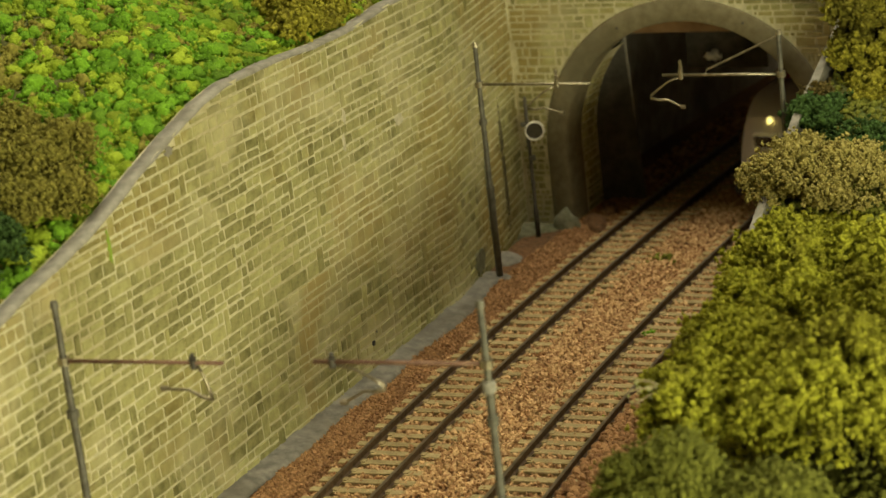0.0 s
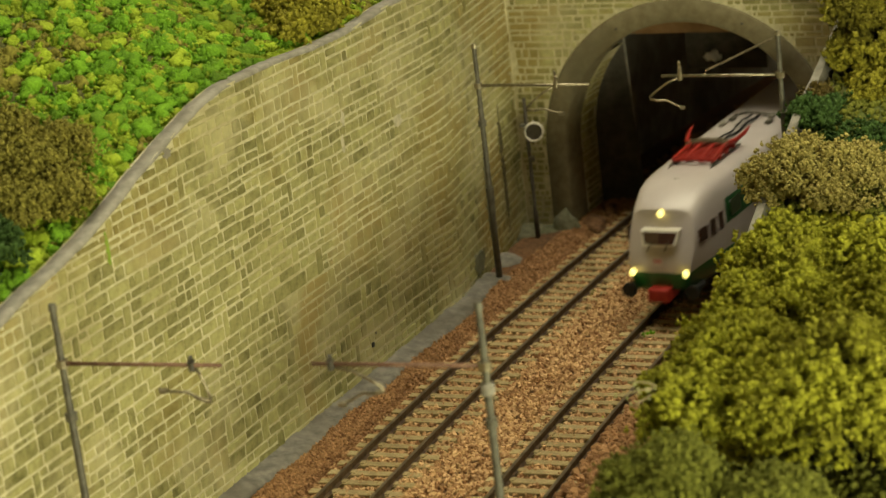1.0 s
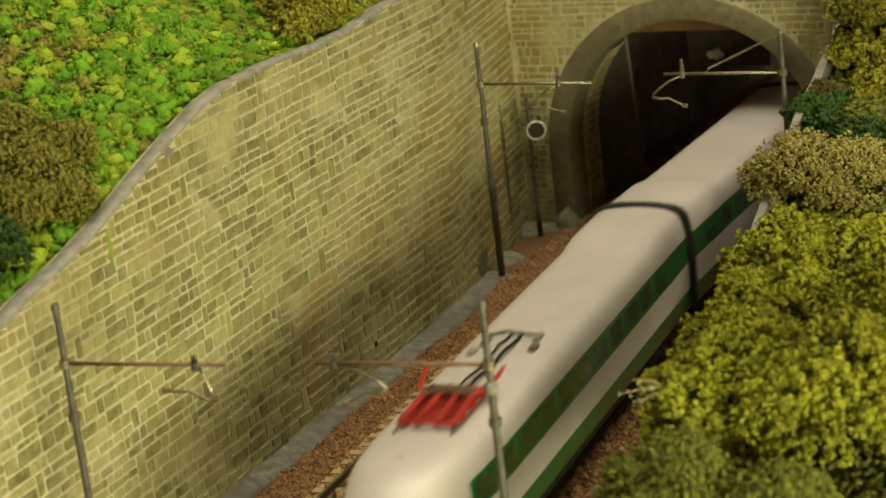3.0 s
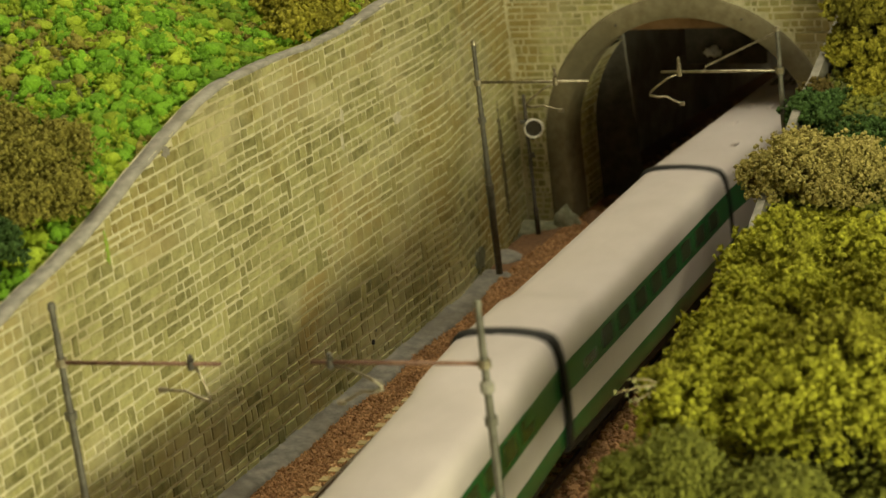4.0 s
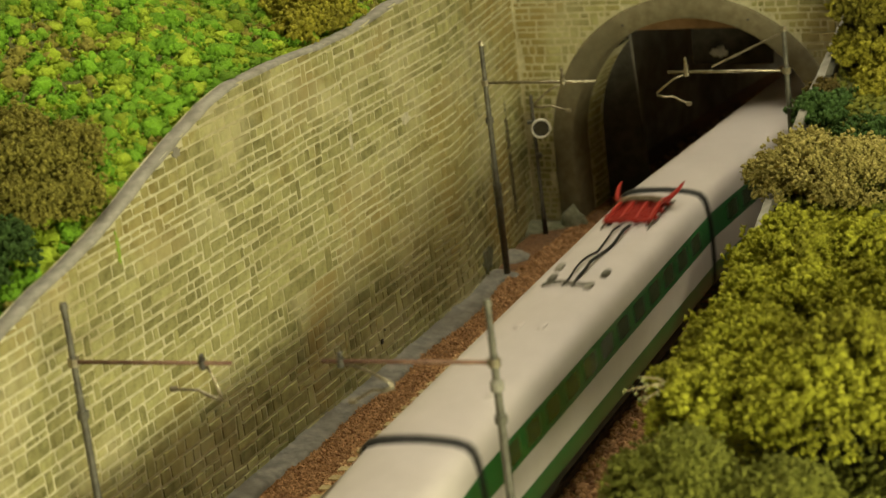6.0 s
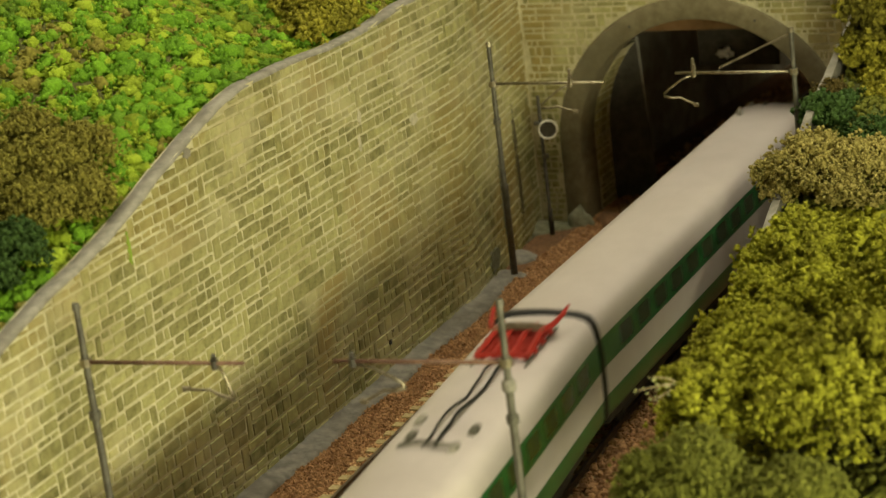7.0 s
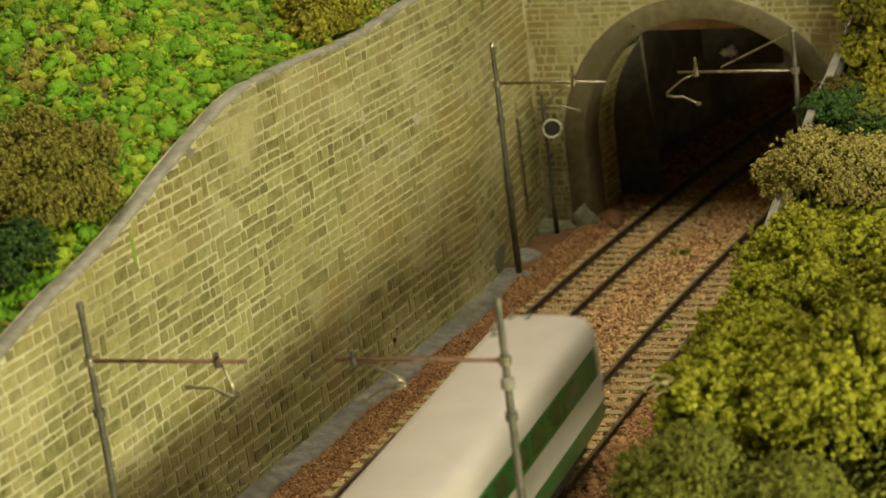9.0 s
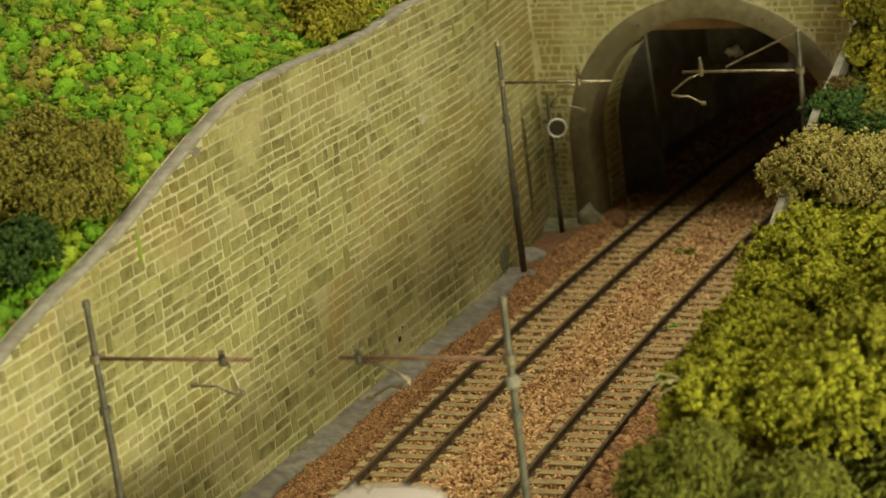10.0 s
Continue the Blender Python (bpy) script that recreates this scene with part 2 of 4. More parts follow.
# ---- the room and the layout's board ----
def room():
    x0, x1, y0, y1, z0, z1 = -1700, 2100, -2500, 2300, -1050, 1700
    for name, lo, hi, mat in (("room_floor", (x0, y0, z0 - 50), (x1, y1, z0), M_floor), ("ceiling", (x0, y0, z1), (x1, y1, z1 + 50), M_plaster),
                              ("wall_west", (x0 - 80, y0, z0), (x0, y1, z1), M_plaster), ("wall_east", (x1, y0, z0), (x1 + 80, y1, z1), M_plaster),
                              ("wall_north", (x0 - 80, y1, z0), (x1 + 80, y1 + 80, z1), M_plaster)):
        bm = bmesh.new()
        box(bm, lo, hi)
        tagged(part(name, bm, mat), "plain pale room surface round the layout", "room", kind="structure")
    bm = bmesh.new()
    box(bm, (x0 - 80, y0 - 80, z0), (x1 + 80, y0, z1))
    tagged(part("wall_south", bm, M_plaster), "plain pale room wall behind the camera", "room", kind="structure")
    bm = bmesh.new()
    box(bm, (-550, 150, z1 - 40), (1050, 1150, z1 - 4), bevel=6)
    tagged(part("ceiling_lamp", bm, M_panel), "pale flat tube lamp on the ceiling", "lamp")
    bm = bmesh.new()
    box(bm, (-1100, -900, -30), (1400, 2100, -6.5))
    tagged(part("ground", bm, M_earth), "brown baseboard under the model railway", "ground", kind="structure")
    t = thing("layout_table", "dark wooden trestle carrying the layout board", "table")
    bm = bmesh.new()
    box(bm, (-1100, -900, -110), (1400, 2100, -30.2), bevel=4)
    part("frame", bm, M_board, t)
    for x in (-1020, 1320):
        for y in (-820, 2020):
            bm = bmesh.new()
            box(bm, (x - 35, y - 35, z0), (x + 35, y + 35, -110), bevel=4)
            part("leg", bm, M_board, t)


room()


def tube_lamp():
    """The low tube lamp's trough, open towards the scene, on two short stands."""
    t = thing("tube_lamp", "long white tube lamp on two short stands", "lamp")
    m = look(FLOOD / MM, (-50, 600, 35))
    bm = bmesh.new()
    for lo, hi in (((-206, 27, -1), (206, 30, 30)), ((-206, -30, -1), (206, -27, 30)), ((-206, -27, -1), (-202, 27, 30)), ((202, -27, -1), (206, 27, 30)), ((-206, -30, 30), (206, 30, 33))):
        box(bm, lo, hi, m)
    part("trough", bm, M_white, t)
    for x in (-160, 160):
        bm = bmesh.new()
        q = m @ Vector((x, 0, 20))
        tube(bm, [(q.x, q.y, -6.5), (q.x, q.y, 74)], 5, 12)
        part("stand", bm, M_black, t)


tube_lamp()

# ---- the retaining wall on the outer side of the curve ----
TH = radians(26)
WD, WN = Vector((math.sin(TH), math.cos(TH), 0)), Vector((-math.cos(TH), math.sin(TH), 0))
WP = Vector((-10.3, 696.7, 0))
PT = radians(27)
PN, PE = Vector((math.sin(PT), math.cos(PT), 0)), Vector((math.cos(PT), -math.sin(PT), 0))
PP = Vector((55.3, 809.3, 0))
CORNER = PP - 22.7 * PE
WALL_TOP = [(-520, 15), (-420, 28), (-300, 62), (-224, 83.2), (-211, 86.6), (-198, 88.6), (-184, 91.9), (-169, 96.0), (-154, 101.4), (-138, 106.0), (-118, 111.4),
            (-104, 113.2), (-77, 113.2), (-48, 111.6), (-25, 111.4), (2, 113.5), (60, 114), (200, 114)]
BEND = 36.0
END_AT = WP + BEND * WD
WLEN2 = (CORNER - END_AT).length
WD2 = (CORNER - END_AT).normalized()
WEND = BEND + WLEN2


def wall_top(a):
    return float(np.interp(a, [q[0] for q in WALL_TOP], [q[1] for q in WALL_TOP]))


def on_wall(a, z=0.0, back=0.0):
    """A point of the wall by its run a; back goes into the hill."""
    k = min(max((a - BEND + 12) / 24, 0), 1)
    d1, d2 = WP + a * WD, END_AT + (a - BEND) * WD2
    n2 = Vector((-WD2.y, WD2.x, 0))
    q = d1.lerp(d2, k) if 0 < k < 1 else (d1 if k == 0 else d2)
    n = WN.lerp(n2, k)
    q = q + n * back
    return Vector((q.x, q.y, z))


def strip(bm, cols):
    """Faces between columns of points."""
    rows = [[bm.verts.new(q) for q in c] for c in cols]
    for a, b in zip(rows, rows[1:]):
        for k in range(len(a) - 1):
            bm.faces.new((a[k], a[k + 1], b[k + 1], b[k]))


def retaining_wall():
    runs = [float(q) for q in np.arange(-520, WEND, 8)] + [WEND]
    bm = bmesh.new()
    strip(bm, [[on_wall(a, -6, 0), on_wall(a, wall_top(a), 0), on_wall(a, wall_top(a), 5), on_wall(a, -6, 5), on_wall(a, -6, 0)] for a in runs])
    bmesh.ops.recalc_face_normals(bm, faces=bm.faces)
    wall = tagged(part("wall_west_cutting", bm, M_mortar), "tall pale yellow stone retaining wall with light mortar joints", "wall", kind="structure")
    bm = bmesh.new()
    strip(bm, [[on_wall(a, wall_top(a) - 0.9, -0.25), on_wall(a, wall_top(a) + 0.1, -0.2), on_wall(a, wall_top(a) + 0.5, 1.6), on_wall(a, wall_top(a) + 0.2, 4.3),
                on_wall(a, wall_top(a) - 1, 5.0)] for a in [float(q) for q in np.arange(-520, WEND + 6, 4)]])
    for v in bm.verts:
        v.co += 0.3 * noise.noise_vector(v.co * 0.09) + 0.2 * noise.noise_vector(v.co * 0.4)
    tagged(part("coping", bm, M_coping, smooth=True), "uneven grey plaster coping along the wall's sloping top", "coping", kind="structure")
    # the narrow concrete ledge at the wall's foot
    bm = bmesh.new()
    prof = ((0.2, 1.6), (-1.2, 0.9), (-4.0, 0.5), (-6.4, 0.2), (-7.3, -0.7), (-7.8, -4.5))
    strip(bm, [[on_wall(a, z, b - (0.8 * math.sin(a * 0.11) if b < -5 else 0)) for b, z in prof] for a in [float(q) for q in np.arange(-520, 58, 3)]])
    for v in bm.verts:
        v.co += 0.45 * noise.noise_vector(v.co * 0.12) + 0.2 * noise.noise_vector(v.co * 0.5)
    tagged(part("kerb", bm, M_kerb, smooth=True), "grey concrete ledge along the foot of the stone wall", "kerb", kind="structure")
    return wall


WALL = retaining_wall()


def stone_rows(u0, u1, z0, z1, seed, low=2.7, high=4.3):
    """Coursed rubble: bands of two or three courses that now and then a tall stone crosses: (u, z, length, height)."""
    r = random.Random(seed)
    out, z = [], z0
    while z < z1:
        band = r.uniform(1.75 * low, 1.95 * high)
        u = u0 - r.uniform(0, 8)
        while u < u1:
            run = u + r.uniform(18, 46)
            cuts = sorted(r.uniform(0.38, 0.62) for _ in range(1))
            if band > 1.8 * high and r.random() < 0.4:
                cuts = [r.uniform(0.28, 0.38), r.uniform(0.62, 0.72)]
            levels = [0.0, *cuts, 1.0]
            if r.random() < 0.55:
                w = r.uniform(2.4, 4.6)
                out.append((u, z, w, band))
                u += w
            for a, c in zip(levels, levels[1:]):
                x = u
                while x < run:
                    w = r.choice((r.uniform(2.6, 5.0), r.uniform(4.5, 8), r.uniform(6, 11)))
                    w = run - x if run - x - w < 2.2 else w
                    out.append((x, z + band * a, w, band * (c - a)))
                    x += w
            u = run
        z += band
    return out


def stone_verts(w, h, depth, r, joint=0.33):
    """One cut stone with an uneven outline, standing out of the joint: eight front and back points and a worn rim."""
    j = joint
    c = min(0.2, 0.12 * min(w, h))
    base = [(j + c, j), (w - j - c, j), (w - j, j + c), (w - j, h - j - c), (w - j - c, h - j), (j + c, h - j), (j, h - j - c), (j, j + c)]
    base = [(x + r.uniform(-0.17, 0.17), y + r.uniform(-0.15, 0.15)) for x, y in base]
    mx, mz = w / 2, h / 2
    inner = [(mx + (x - mx) * (1 - 0.5 / w), mz + (y - mz) * (1 - 0.6 / h)) for x, y in base]
    vs = [(x, 0.1, y) for x, y in base] + [(x, -depth * r.uniform(0.75, 1.2), y) for x, y in inner]
    fs = [tuple(range(8, 16))] + [(k, (k + 1) % 8, 8 + (k + 1) % 8, 8 + k) for k in range(8)]
    return vs, fs


def lay_stones(stones, place, inside, parent, near, limit=300, name="stone", top=None):
    """Stones on a wall: those in the near stretch are pieces of their own, the rest is joined."""
    r = random.Random(11)
    shapes = {}
    V, F, singles = [], [], 0
    todo = list(stones)
    while todo:
        u, z, w, h = todo.pop()
        if top is not None:
            h = min(h, min(top(u), top(u + w), top(u + w / 2)) - 0.3 - z)
        if h < 0.9:
            continue
        if not inside(u, z, w, h):
            if w > 4.2:
                todo += [(u + k * w / 3, z, w / 3, h) for k in range(3)]
            continue
        if singles < limit and near(u, z):
            singles += 1
            key = (round(w), round(h * 2) / 2)
            if key not in shapes:
                vs, fs = stone_verts(w, h, 0.35, r)
                me = bpy.data.meshes.new(name)
                me.from_pydata((np.array(vs) * MM).tolist(), [], fs)
                me.materials.append(M_stone)
                shapes[key] = (me, w, h)
            me, w0, h0 = shapes[key]
            ob = new(name, me)
            ob.parent = parent
            p, q = place(u, z, 0), place(u + w, z, 0)
            e = (q - p).normalized()
            ob.matrix_basis = Matrix.Translation(p * MM) @ Matrix(((e.x, -e.y, 0, 0), (e.y, e.x, 0, 0), (0, 0, 1, 0), (0, 0, 0, 1))) @ Matrix.Diagonal((w / w0, 1, h / h0, 1))
            continue
        vs, fs = stone_verts(w, h, 0.35, r)
        n = len(V)
        V += [tuple(place(u + x, z + y, 0) + (place(u + x, z + y, 1) - place(u + x, z + y, 0)) * b) for x, b, y in vs]
        F += [tuple(n + k for k in f) for f in fs]
    tagged(raw("stones", V, F, M_stone_rest, parent), kind="stuff")


def below_top(u, z, w, h):
    return u + w < WEND - 0.3


# ---- the tunnel mouth ----
AU, AZ, AR, AO = 47.6, 29.0, 50.0, 58.6
PU0, PU1, PZ1 = -22.7, 190.0, 118.0


def on_portal(u, z, back=0.0):
    q = PP + u * PE + back * PN
    return Vector((q.x, q.y, z))


def arch_line(r, n=40, foot=-6.0):
    """The opening's outline from the left foot over the crown to the right foot."""
    pts = [(AU - r, foot)]
    pts += [(AU - r * math.cos(math.pi * k / n), AZ + r * math.sin(math.pi * k / n)) for k in range(n + 1)]
    return pts + [(AU + r, foot)]


def portal():
    ins = arch_line(AR + 2)
    n = len(ins)
    outs = []
    for u, z in ins:
        if z <= AZ:
            outs.append((PU0 if u < AU else PU1, z))
        else:
            du, dz = u - AU, z - AZ
            k = min((PZ1 - AZ) / max(dz, 1e-6), ((PU1 - AU) if du > 0 else (AU - PU0)) / max(abs(du), 1e-6))
            outs.append((AU + du * k, AZ + dz * k))
    # the corners of the sheet
    for target in ((PU0, PZ1), (PU1, PZ1)):
        i = min(range(n), key=lambda q: (outs[q][0] - target[0]) ** 2 + (outs[q][1] - target[1]) ** 2)
        outs[i] = target
    bm = bmesh.new()
    strip(bm, [[on_portal(*ins[i], 7), on_portal(*ins[i], 0), on_portal(*outs[i], 0), on_portal(*outs[i], 7), on_portal(*ins[i], 7)] for i in range(n)])
    bmesh.ops.recalc_face_normals(bm, faces=bm.faces)
    wall = tagged(part("wall_portal", bm, M_mortar), "pale stone end wall with the tunnel mouth", "wall", kind="structure")
    bm = bmesh.new()
    a, b = arch_line(AR, 56), arch_line(AO, 56)
    strip(bm, [[on_portal(*a[i], 14), on_portal(*a[i], -0.9), on_portal(a[i][0] + (b[i][0] - a[i][0]) * 0.06, a[i][1] + (b[i][1] - a[i][1]) * 0.06, -1.3),
                on_portal(a[i][0] + (b[i][0] - a[i][0]) * 0.94, a[i][1] + (b[i][1] - a[i][1]) * 0.94, -1.3), on_portal(*b[i], -0.9), on_portal(*b[i], 3)] for i in range(len(a))])
    ring = tagged(part("tunnel_arch", bm, M_concrete, smooth=True), "smooth grey concrete ring round the tunnel mouth", "arch", kind="structure")
    for u, z in ((AU + 24.5, AZ + 49), (AU - 25, AZ + 48)):
        bm = bmesh.new()
        tube(bm, [on_portal(u, z, -1.1), on_portal(u, z, -1.7)], 0.5, 10)
        part("bolt", bm, M_black, ring, "dark bolt head")
    return wall


PORTAL = portal()


def tunnel():
    # stone lining on the outer side, a dark sheet behind it, and the unlit way under the hill
    line = [(AU - AR - 0.2, -6.0)] + [(AU - (AR + 0.2) * math.cos(radians(q)), AZ + (AR + 0.2) * math.sin(radians(q))) for q in range(0, 46, 5)]
    bm = bmesh.new()
    strip(bm, [[on_portal(u, z, 14), on_portal(u, z, 31), on_portal(u - 3, z, 31), on_portal(u - 3, z, 14)] for u, z in line])
    lining = tagged(part("tunnel_lining", bm, M_mortar), "stone lining just inside the tunnel mouth", "wall", kind="structure")
    stones = stone_rows(14.5, 30.5, -5, 62, 5)

    def place(u, z, back):
        if z <= AZ:
            q, n = on_portal(AU - AR - 0.2, z, u), -PE
        else:
            g = (z - AZ) / AR
            q, n = on_portal(AU - (AR + 0.2) * math.cos(g), AZ + (AR + 0.2) * math.sin(g), u), -PE
        return q + n * back

    lay_stones(stones, place, lambda u, z, w, h: u > 14 and u + w < 31 and z + h < 62, lining, lambda u, z: False)
    # the dark board that closes the gap behind the lining, with a pale chipped edge
    bm = bmesh.new()
    lo = [(-5.0, 30.6), (12.2, 42.0), (11.4, 43.4), (-5.8, 32.0)]
    rings = [[bm.verts.new(on_portal(u - (z + 6) * (0.055 if u > 0 else 0), z, b)) for u, b in lo] for z in (-6, 10, 30, 50, 78)]
    for p, q in zip(rings, rings[1:]):
        for k in range(4):
            bm.faces.new((p[k], p[(k + 1) % 4], q[(k + 1) % 4], q[k]))
    bm.faces.new(rings[-1])
    bmesh.ops.recalc_face_normals(bm, faces=bm.faces)
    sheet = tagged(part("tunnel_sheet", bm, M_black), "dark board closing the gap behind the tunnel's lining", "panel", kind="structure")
    bm = bmesh.new()
    tube(bm, [on_portal(12.0 - (z + 6) * 0.055, z, 41.8) for z in (76, 62, 48, 36, 28)], [0.6, 0.65, 0.5, 0.45, 0.12], 6)
    part("edge", bm, M_coping, sheet, "pale chipped edge")
    # an added dark flap, hung from the beam only to hold the pale lump
    bm = bmesh.new()
    box(bm, (26, 63.2, 46), (60, 64.2, 62), bevel=0.2)
    for v in bm.verts:
        v.co = on_portal(v.co.x, v.co.z, v.co.y) + 0.8 * noise.noise_vector(v.co * 0.2)
    tagged(part("added_flap", bm, M_black), "added dark flap under the wooden beam, holding the pale lump", "panel", kind="structure")
    c = on_portal(38.5, 51.5, 61.0)
    blob = lumps("paper_lump", np.array([c + Vector(d) for d in ((-1.6, 0, 0.2), (0.6, 0.3, 1.2), (1.8, 0.2, -0.4), (0.2, 0.5, -1.0))]), [2.2, 1.8, 1.6, 1.5], M_white, None, 3, True)
    tagged(blob, "crumpled pale lump stuck to a dark flap in the tunnel", "debris")
    bm = bmesh.new()
    sweep(bm, ((GAP + 47, -7), (GAP + 47, 112), (-54, 112), (-54, -7)), [float(q) for q in range(1385, 1570, 20)], closed=False)
    sweep(bm, ((GAP + 49, -7), (GAP + 49, 114), (-56, 114), (-56, -7)), [float(q) for q in range(1385, 1570, 20)], closed=False)
    for inner, outer in ((GAP + 47, GAP + 49), (-54, -56)):
        sweep(bm, ((inner, -7), (inner, 112), (outer, 112), (outer, -7)), [float(q) for q in range(1565, 2330, 20)])
    bm.faces.new([bm.verts.new(on_track(2330, o, z)) for o, z in ((GAP + 49, -7), (GAP + 49, 114), (-56, 114), (-56, -7))])
    tagged(part("tunnel_box", bm, M_sheet), "dark grey boxed way of the tracks under the hill", "tunnel", kind="structure")
    for u0, u1, z0, z1, b0, b1, mat, name, label in ((-20, 148, 61.5, 75, 60, 68, M_board, "wooden_beam", "raw brown wooden beam across the tunnel"),
                                                     (-20, 148, 75.3, 111, 52, 72, M_sheet, "tunnel_lid", "dark grey board over the tunnel")):
        bm = bmesh.new()
        box(bm, (u0, b0, z0), (u1, b1, z1), bevel=0.5)
        for v in bm.verts:
            v.co = on_portal(v.co.x, v.co.z, v.co.y)
        tagged(part(name, bm, mat), label, "beam", kind="structure")
    for u0, u1 in ((-24, -22), (150, 152)):
        bm = bmesh.new()
        box(bm, (u0, 7, -6), (u1, 90, 112))
        for v in bm.verts:
            v.co = on_portal(v.co.x, v.co.z, v.co.y)
        tagged(part("tunnel_side", bm, M_sheet), "dark grey side board of the tunnel", "panel", kind="structure")
    bm = bmesh.new()
    box(bm, (-24, 7, 112), (152, 100, 114))
    for v in bm.verts:
        v.co = on_portal(v.co.x, v.co.z, v.co.y)
    tagged(part("tunnel_roof", bm, M_sheet), "dark grey board closing the tunnel above", "panel", kind="structure")


tunnel()


# ---- the low wall on the inner side, rising to the tunnel mouth ----
def inner_top(s):
    return float(np.interp(s, [900, 1120, 1150, 1194, 1242, 1265, 1294, 1330], [-2, 4, 22, 41, 59.5, 66, 77, 88]))


def inner_wall():
    bm = bmesh.new()
    runs = [float(q) for q in np.arange(1110, 1312, 6)]
    strip(bm, [[on_track(s, -36, -6), on_track(s, -36, inner_top(s)), on_track(s, -38, inner_top(s)), on_track(s, -38, -6)] for s in runs])
    bmesh.ops.recalc_face_normals(bm, faces=bm.faces)
    wall = tagged(part("wall_east_cutting", bm, M_coping), "pale plaster side wall sloping up to the tunnel mouth", "wall", kind="structure")
    bm = bmesh.new()
    strip(bm, [[on_track(s, -35.7, inner_top(s) - 0.5), on_track(s, -35.7, inner_top(s) + 0.6), on_track(s, -38.4, inner_top(s) + 0.6), on_track(s, -38.4, inner_top(s) - 0.5)] for s in runs])
    for v in bm.verts:
        v.co += 0.3 * noise.noise_vector(v.co * 0.2)
    part("coping", bm, M_coping, wall)


inner_wall()


# ---- ground forms ----
def inner_bank_height(s, off):
    d = max(-off - 30, 0)
    z = -5 + 38 * (1 - math.exp(-d / 38)) * float(np.interp(s, [700, 900, 1000], [0.3, 0.75, 1.0]))
    if off < -40:
        z = max(z, (inner_top(s) - 5) - max(-off - 70, 0) * 0.1) if s > 1150 else z
    return z


def hill_height(a, b):
    """Height of the outer hillside, b behind the wall's face."""
    t = wall_top(a)
    return t - 2.5 + 0.36 * max(b - 8, 0) + 3.5 * noise.noise(Vector((a * 0.02, b * 0.02, 3.0))) * min(b / 30, 1)


def grounds():
    bm = bmesh.new()
    offs = [-27, -31, -35.8, -40.2, -44, -50, -58, -68, -80, -95, -115, -140, -180, -240]
    strip(bm, [[on_track(s, o, inner_bank_height(s, o) + (1.2 * noise.noise(Vector((s * 0.06, o * 0.06, 1))) if o < -45 else 0)) for o in offs] for s in [float(q) for q in np.arange(640, 1316, 8)]])
    tagged(part("embankment", bm, M_soil, smooth=True), "brown earth bank on the inner side of the tracks", "ground", kind="structure")
    bm = bmesh.new()
    back = [5.5, 9, 14, 20, 28, 38, 50, 65, 85, 110, 140, 180, 240, 320, 420]
    strip(bm, [[on_wall(a, hill_height(a, b), b) for b in back] for a in [float(q) for q in np.arange(-520, WEND + 10, 8)]])
    tagged(part("hillside", bm, M_soil, smooth=True), "grassy brown hillside above the stone wall", "ground", kind="structure")
    bm = bmesh.new()
    strip(bm, [[on_portal(u, PZ1 - 2 + 0.7 * b + 3 * noise.noise(Vector((u * 0.03, b * 0.03, 7))) * min(b / 20, 1), b + 2) for b in (0, 6, 14, 25, 40, 60, 90, 130, 180, 220)] for u in [float(q) for q in range(-420, 420, 10)]])
    tagged(part("hilltop", bm, M_soil, smooth=True), "brown hill over the tunnel mouth", "ground", kind="structure")
    # the bed of the tracks
    bm = bmesh.new()
    strip(bm, [[on_track(s, o, z) for o, z in ((GAP + 42, -1.6), (GAP + 27, -1.2), (GAP + 21, -2.2), (GAP + 15, -3.8), (GAP, -3.9), (GAP / 2, -3.6), (0, -3.9), (-18, -4.2), (-32, -6.2))] for s in [float(q) for q in range(0, 2330, 10)]])
    tagged(part("track_bed", bm, M_earth, smooth=True), "reddish brown bed under the tracks", "ground", kind="structure")


grounds()


# ---- tracks ----
def track(off, label):
    t = thing("railway_track", label, "railway track", "two parallel tracks")
    for side in (-8.25, 8.25):
        o = off + side
        bm = bmesh.new()
        w = 0.55
        sweep(bm, ((o - w, 0), (o + w, 0), (o + w, -0.75), (o + 0.28, -1.0), (o + 0.28, -2.0), (o + 1.1, -2.5), (o - 1.1, -2.5), (o - 0.28, -2.0), (o - 0.28, -1.0), (o - w, -0.75)),
              [float(q) for q in range(0, 2325, 9)])
        rail = part("rail", bm, [M_rail, M_railtop], t, "rusty brown steel rail")
        for f in rail.data.polygons:
            if f.normal.z > 0.9 and f.center.z > -0.0002:
                f.material_index = 1
    bm = bmesh.new()
    box(bm, (-15, -1.6, -5.0), (15, 1.6, -2.55), bevel=0.3)
    for x in (-8.25, 8.25):
        box(bm, (x - 2.2, -1.1, -2.6), (x + 2.2, 1.1, -2.2))
    me = to_mesh("sleeper", bm, M_sleeper)
    V, F = [], []
    for i in range(int(2300 / 6.7)):
        s = 10 + 6.7 * i
        p = on_track(s, off)
        m = Matrix.Translation(p * MM) @ Matrix.Rotation(-s / RR + rnd.uniform(-0.02, 0.02), 4, "Z")
        if 900 < s < 1560:
            ob = new("sleeper", me)
            ob.parent, ob.matrix_basis = t, m
        else:
            n = len(V)
            V += [tuple(m @ v.co / MM) for v in me.vertices]
            F += [tuple(n + k for k in q.vertices) for q in me.polygons]
    tagged(raw("sleepers", V, F, M_sleeper, t), kind="stuff")
    return t


track(GAP, "outer model railway track with rusty rails and pale sleepers")
track(0.0, "inner model railway track with rusty rails and pale sleepers")


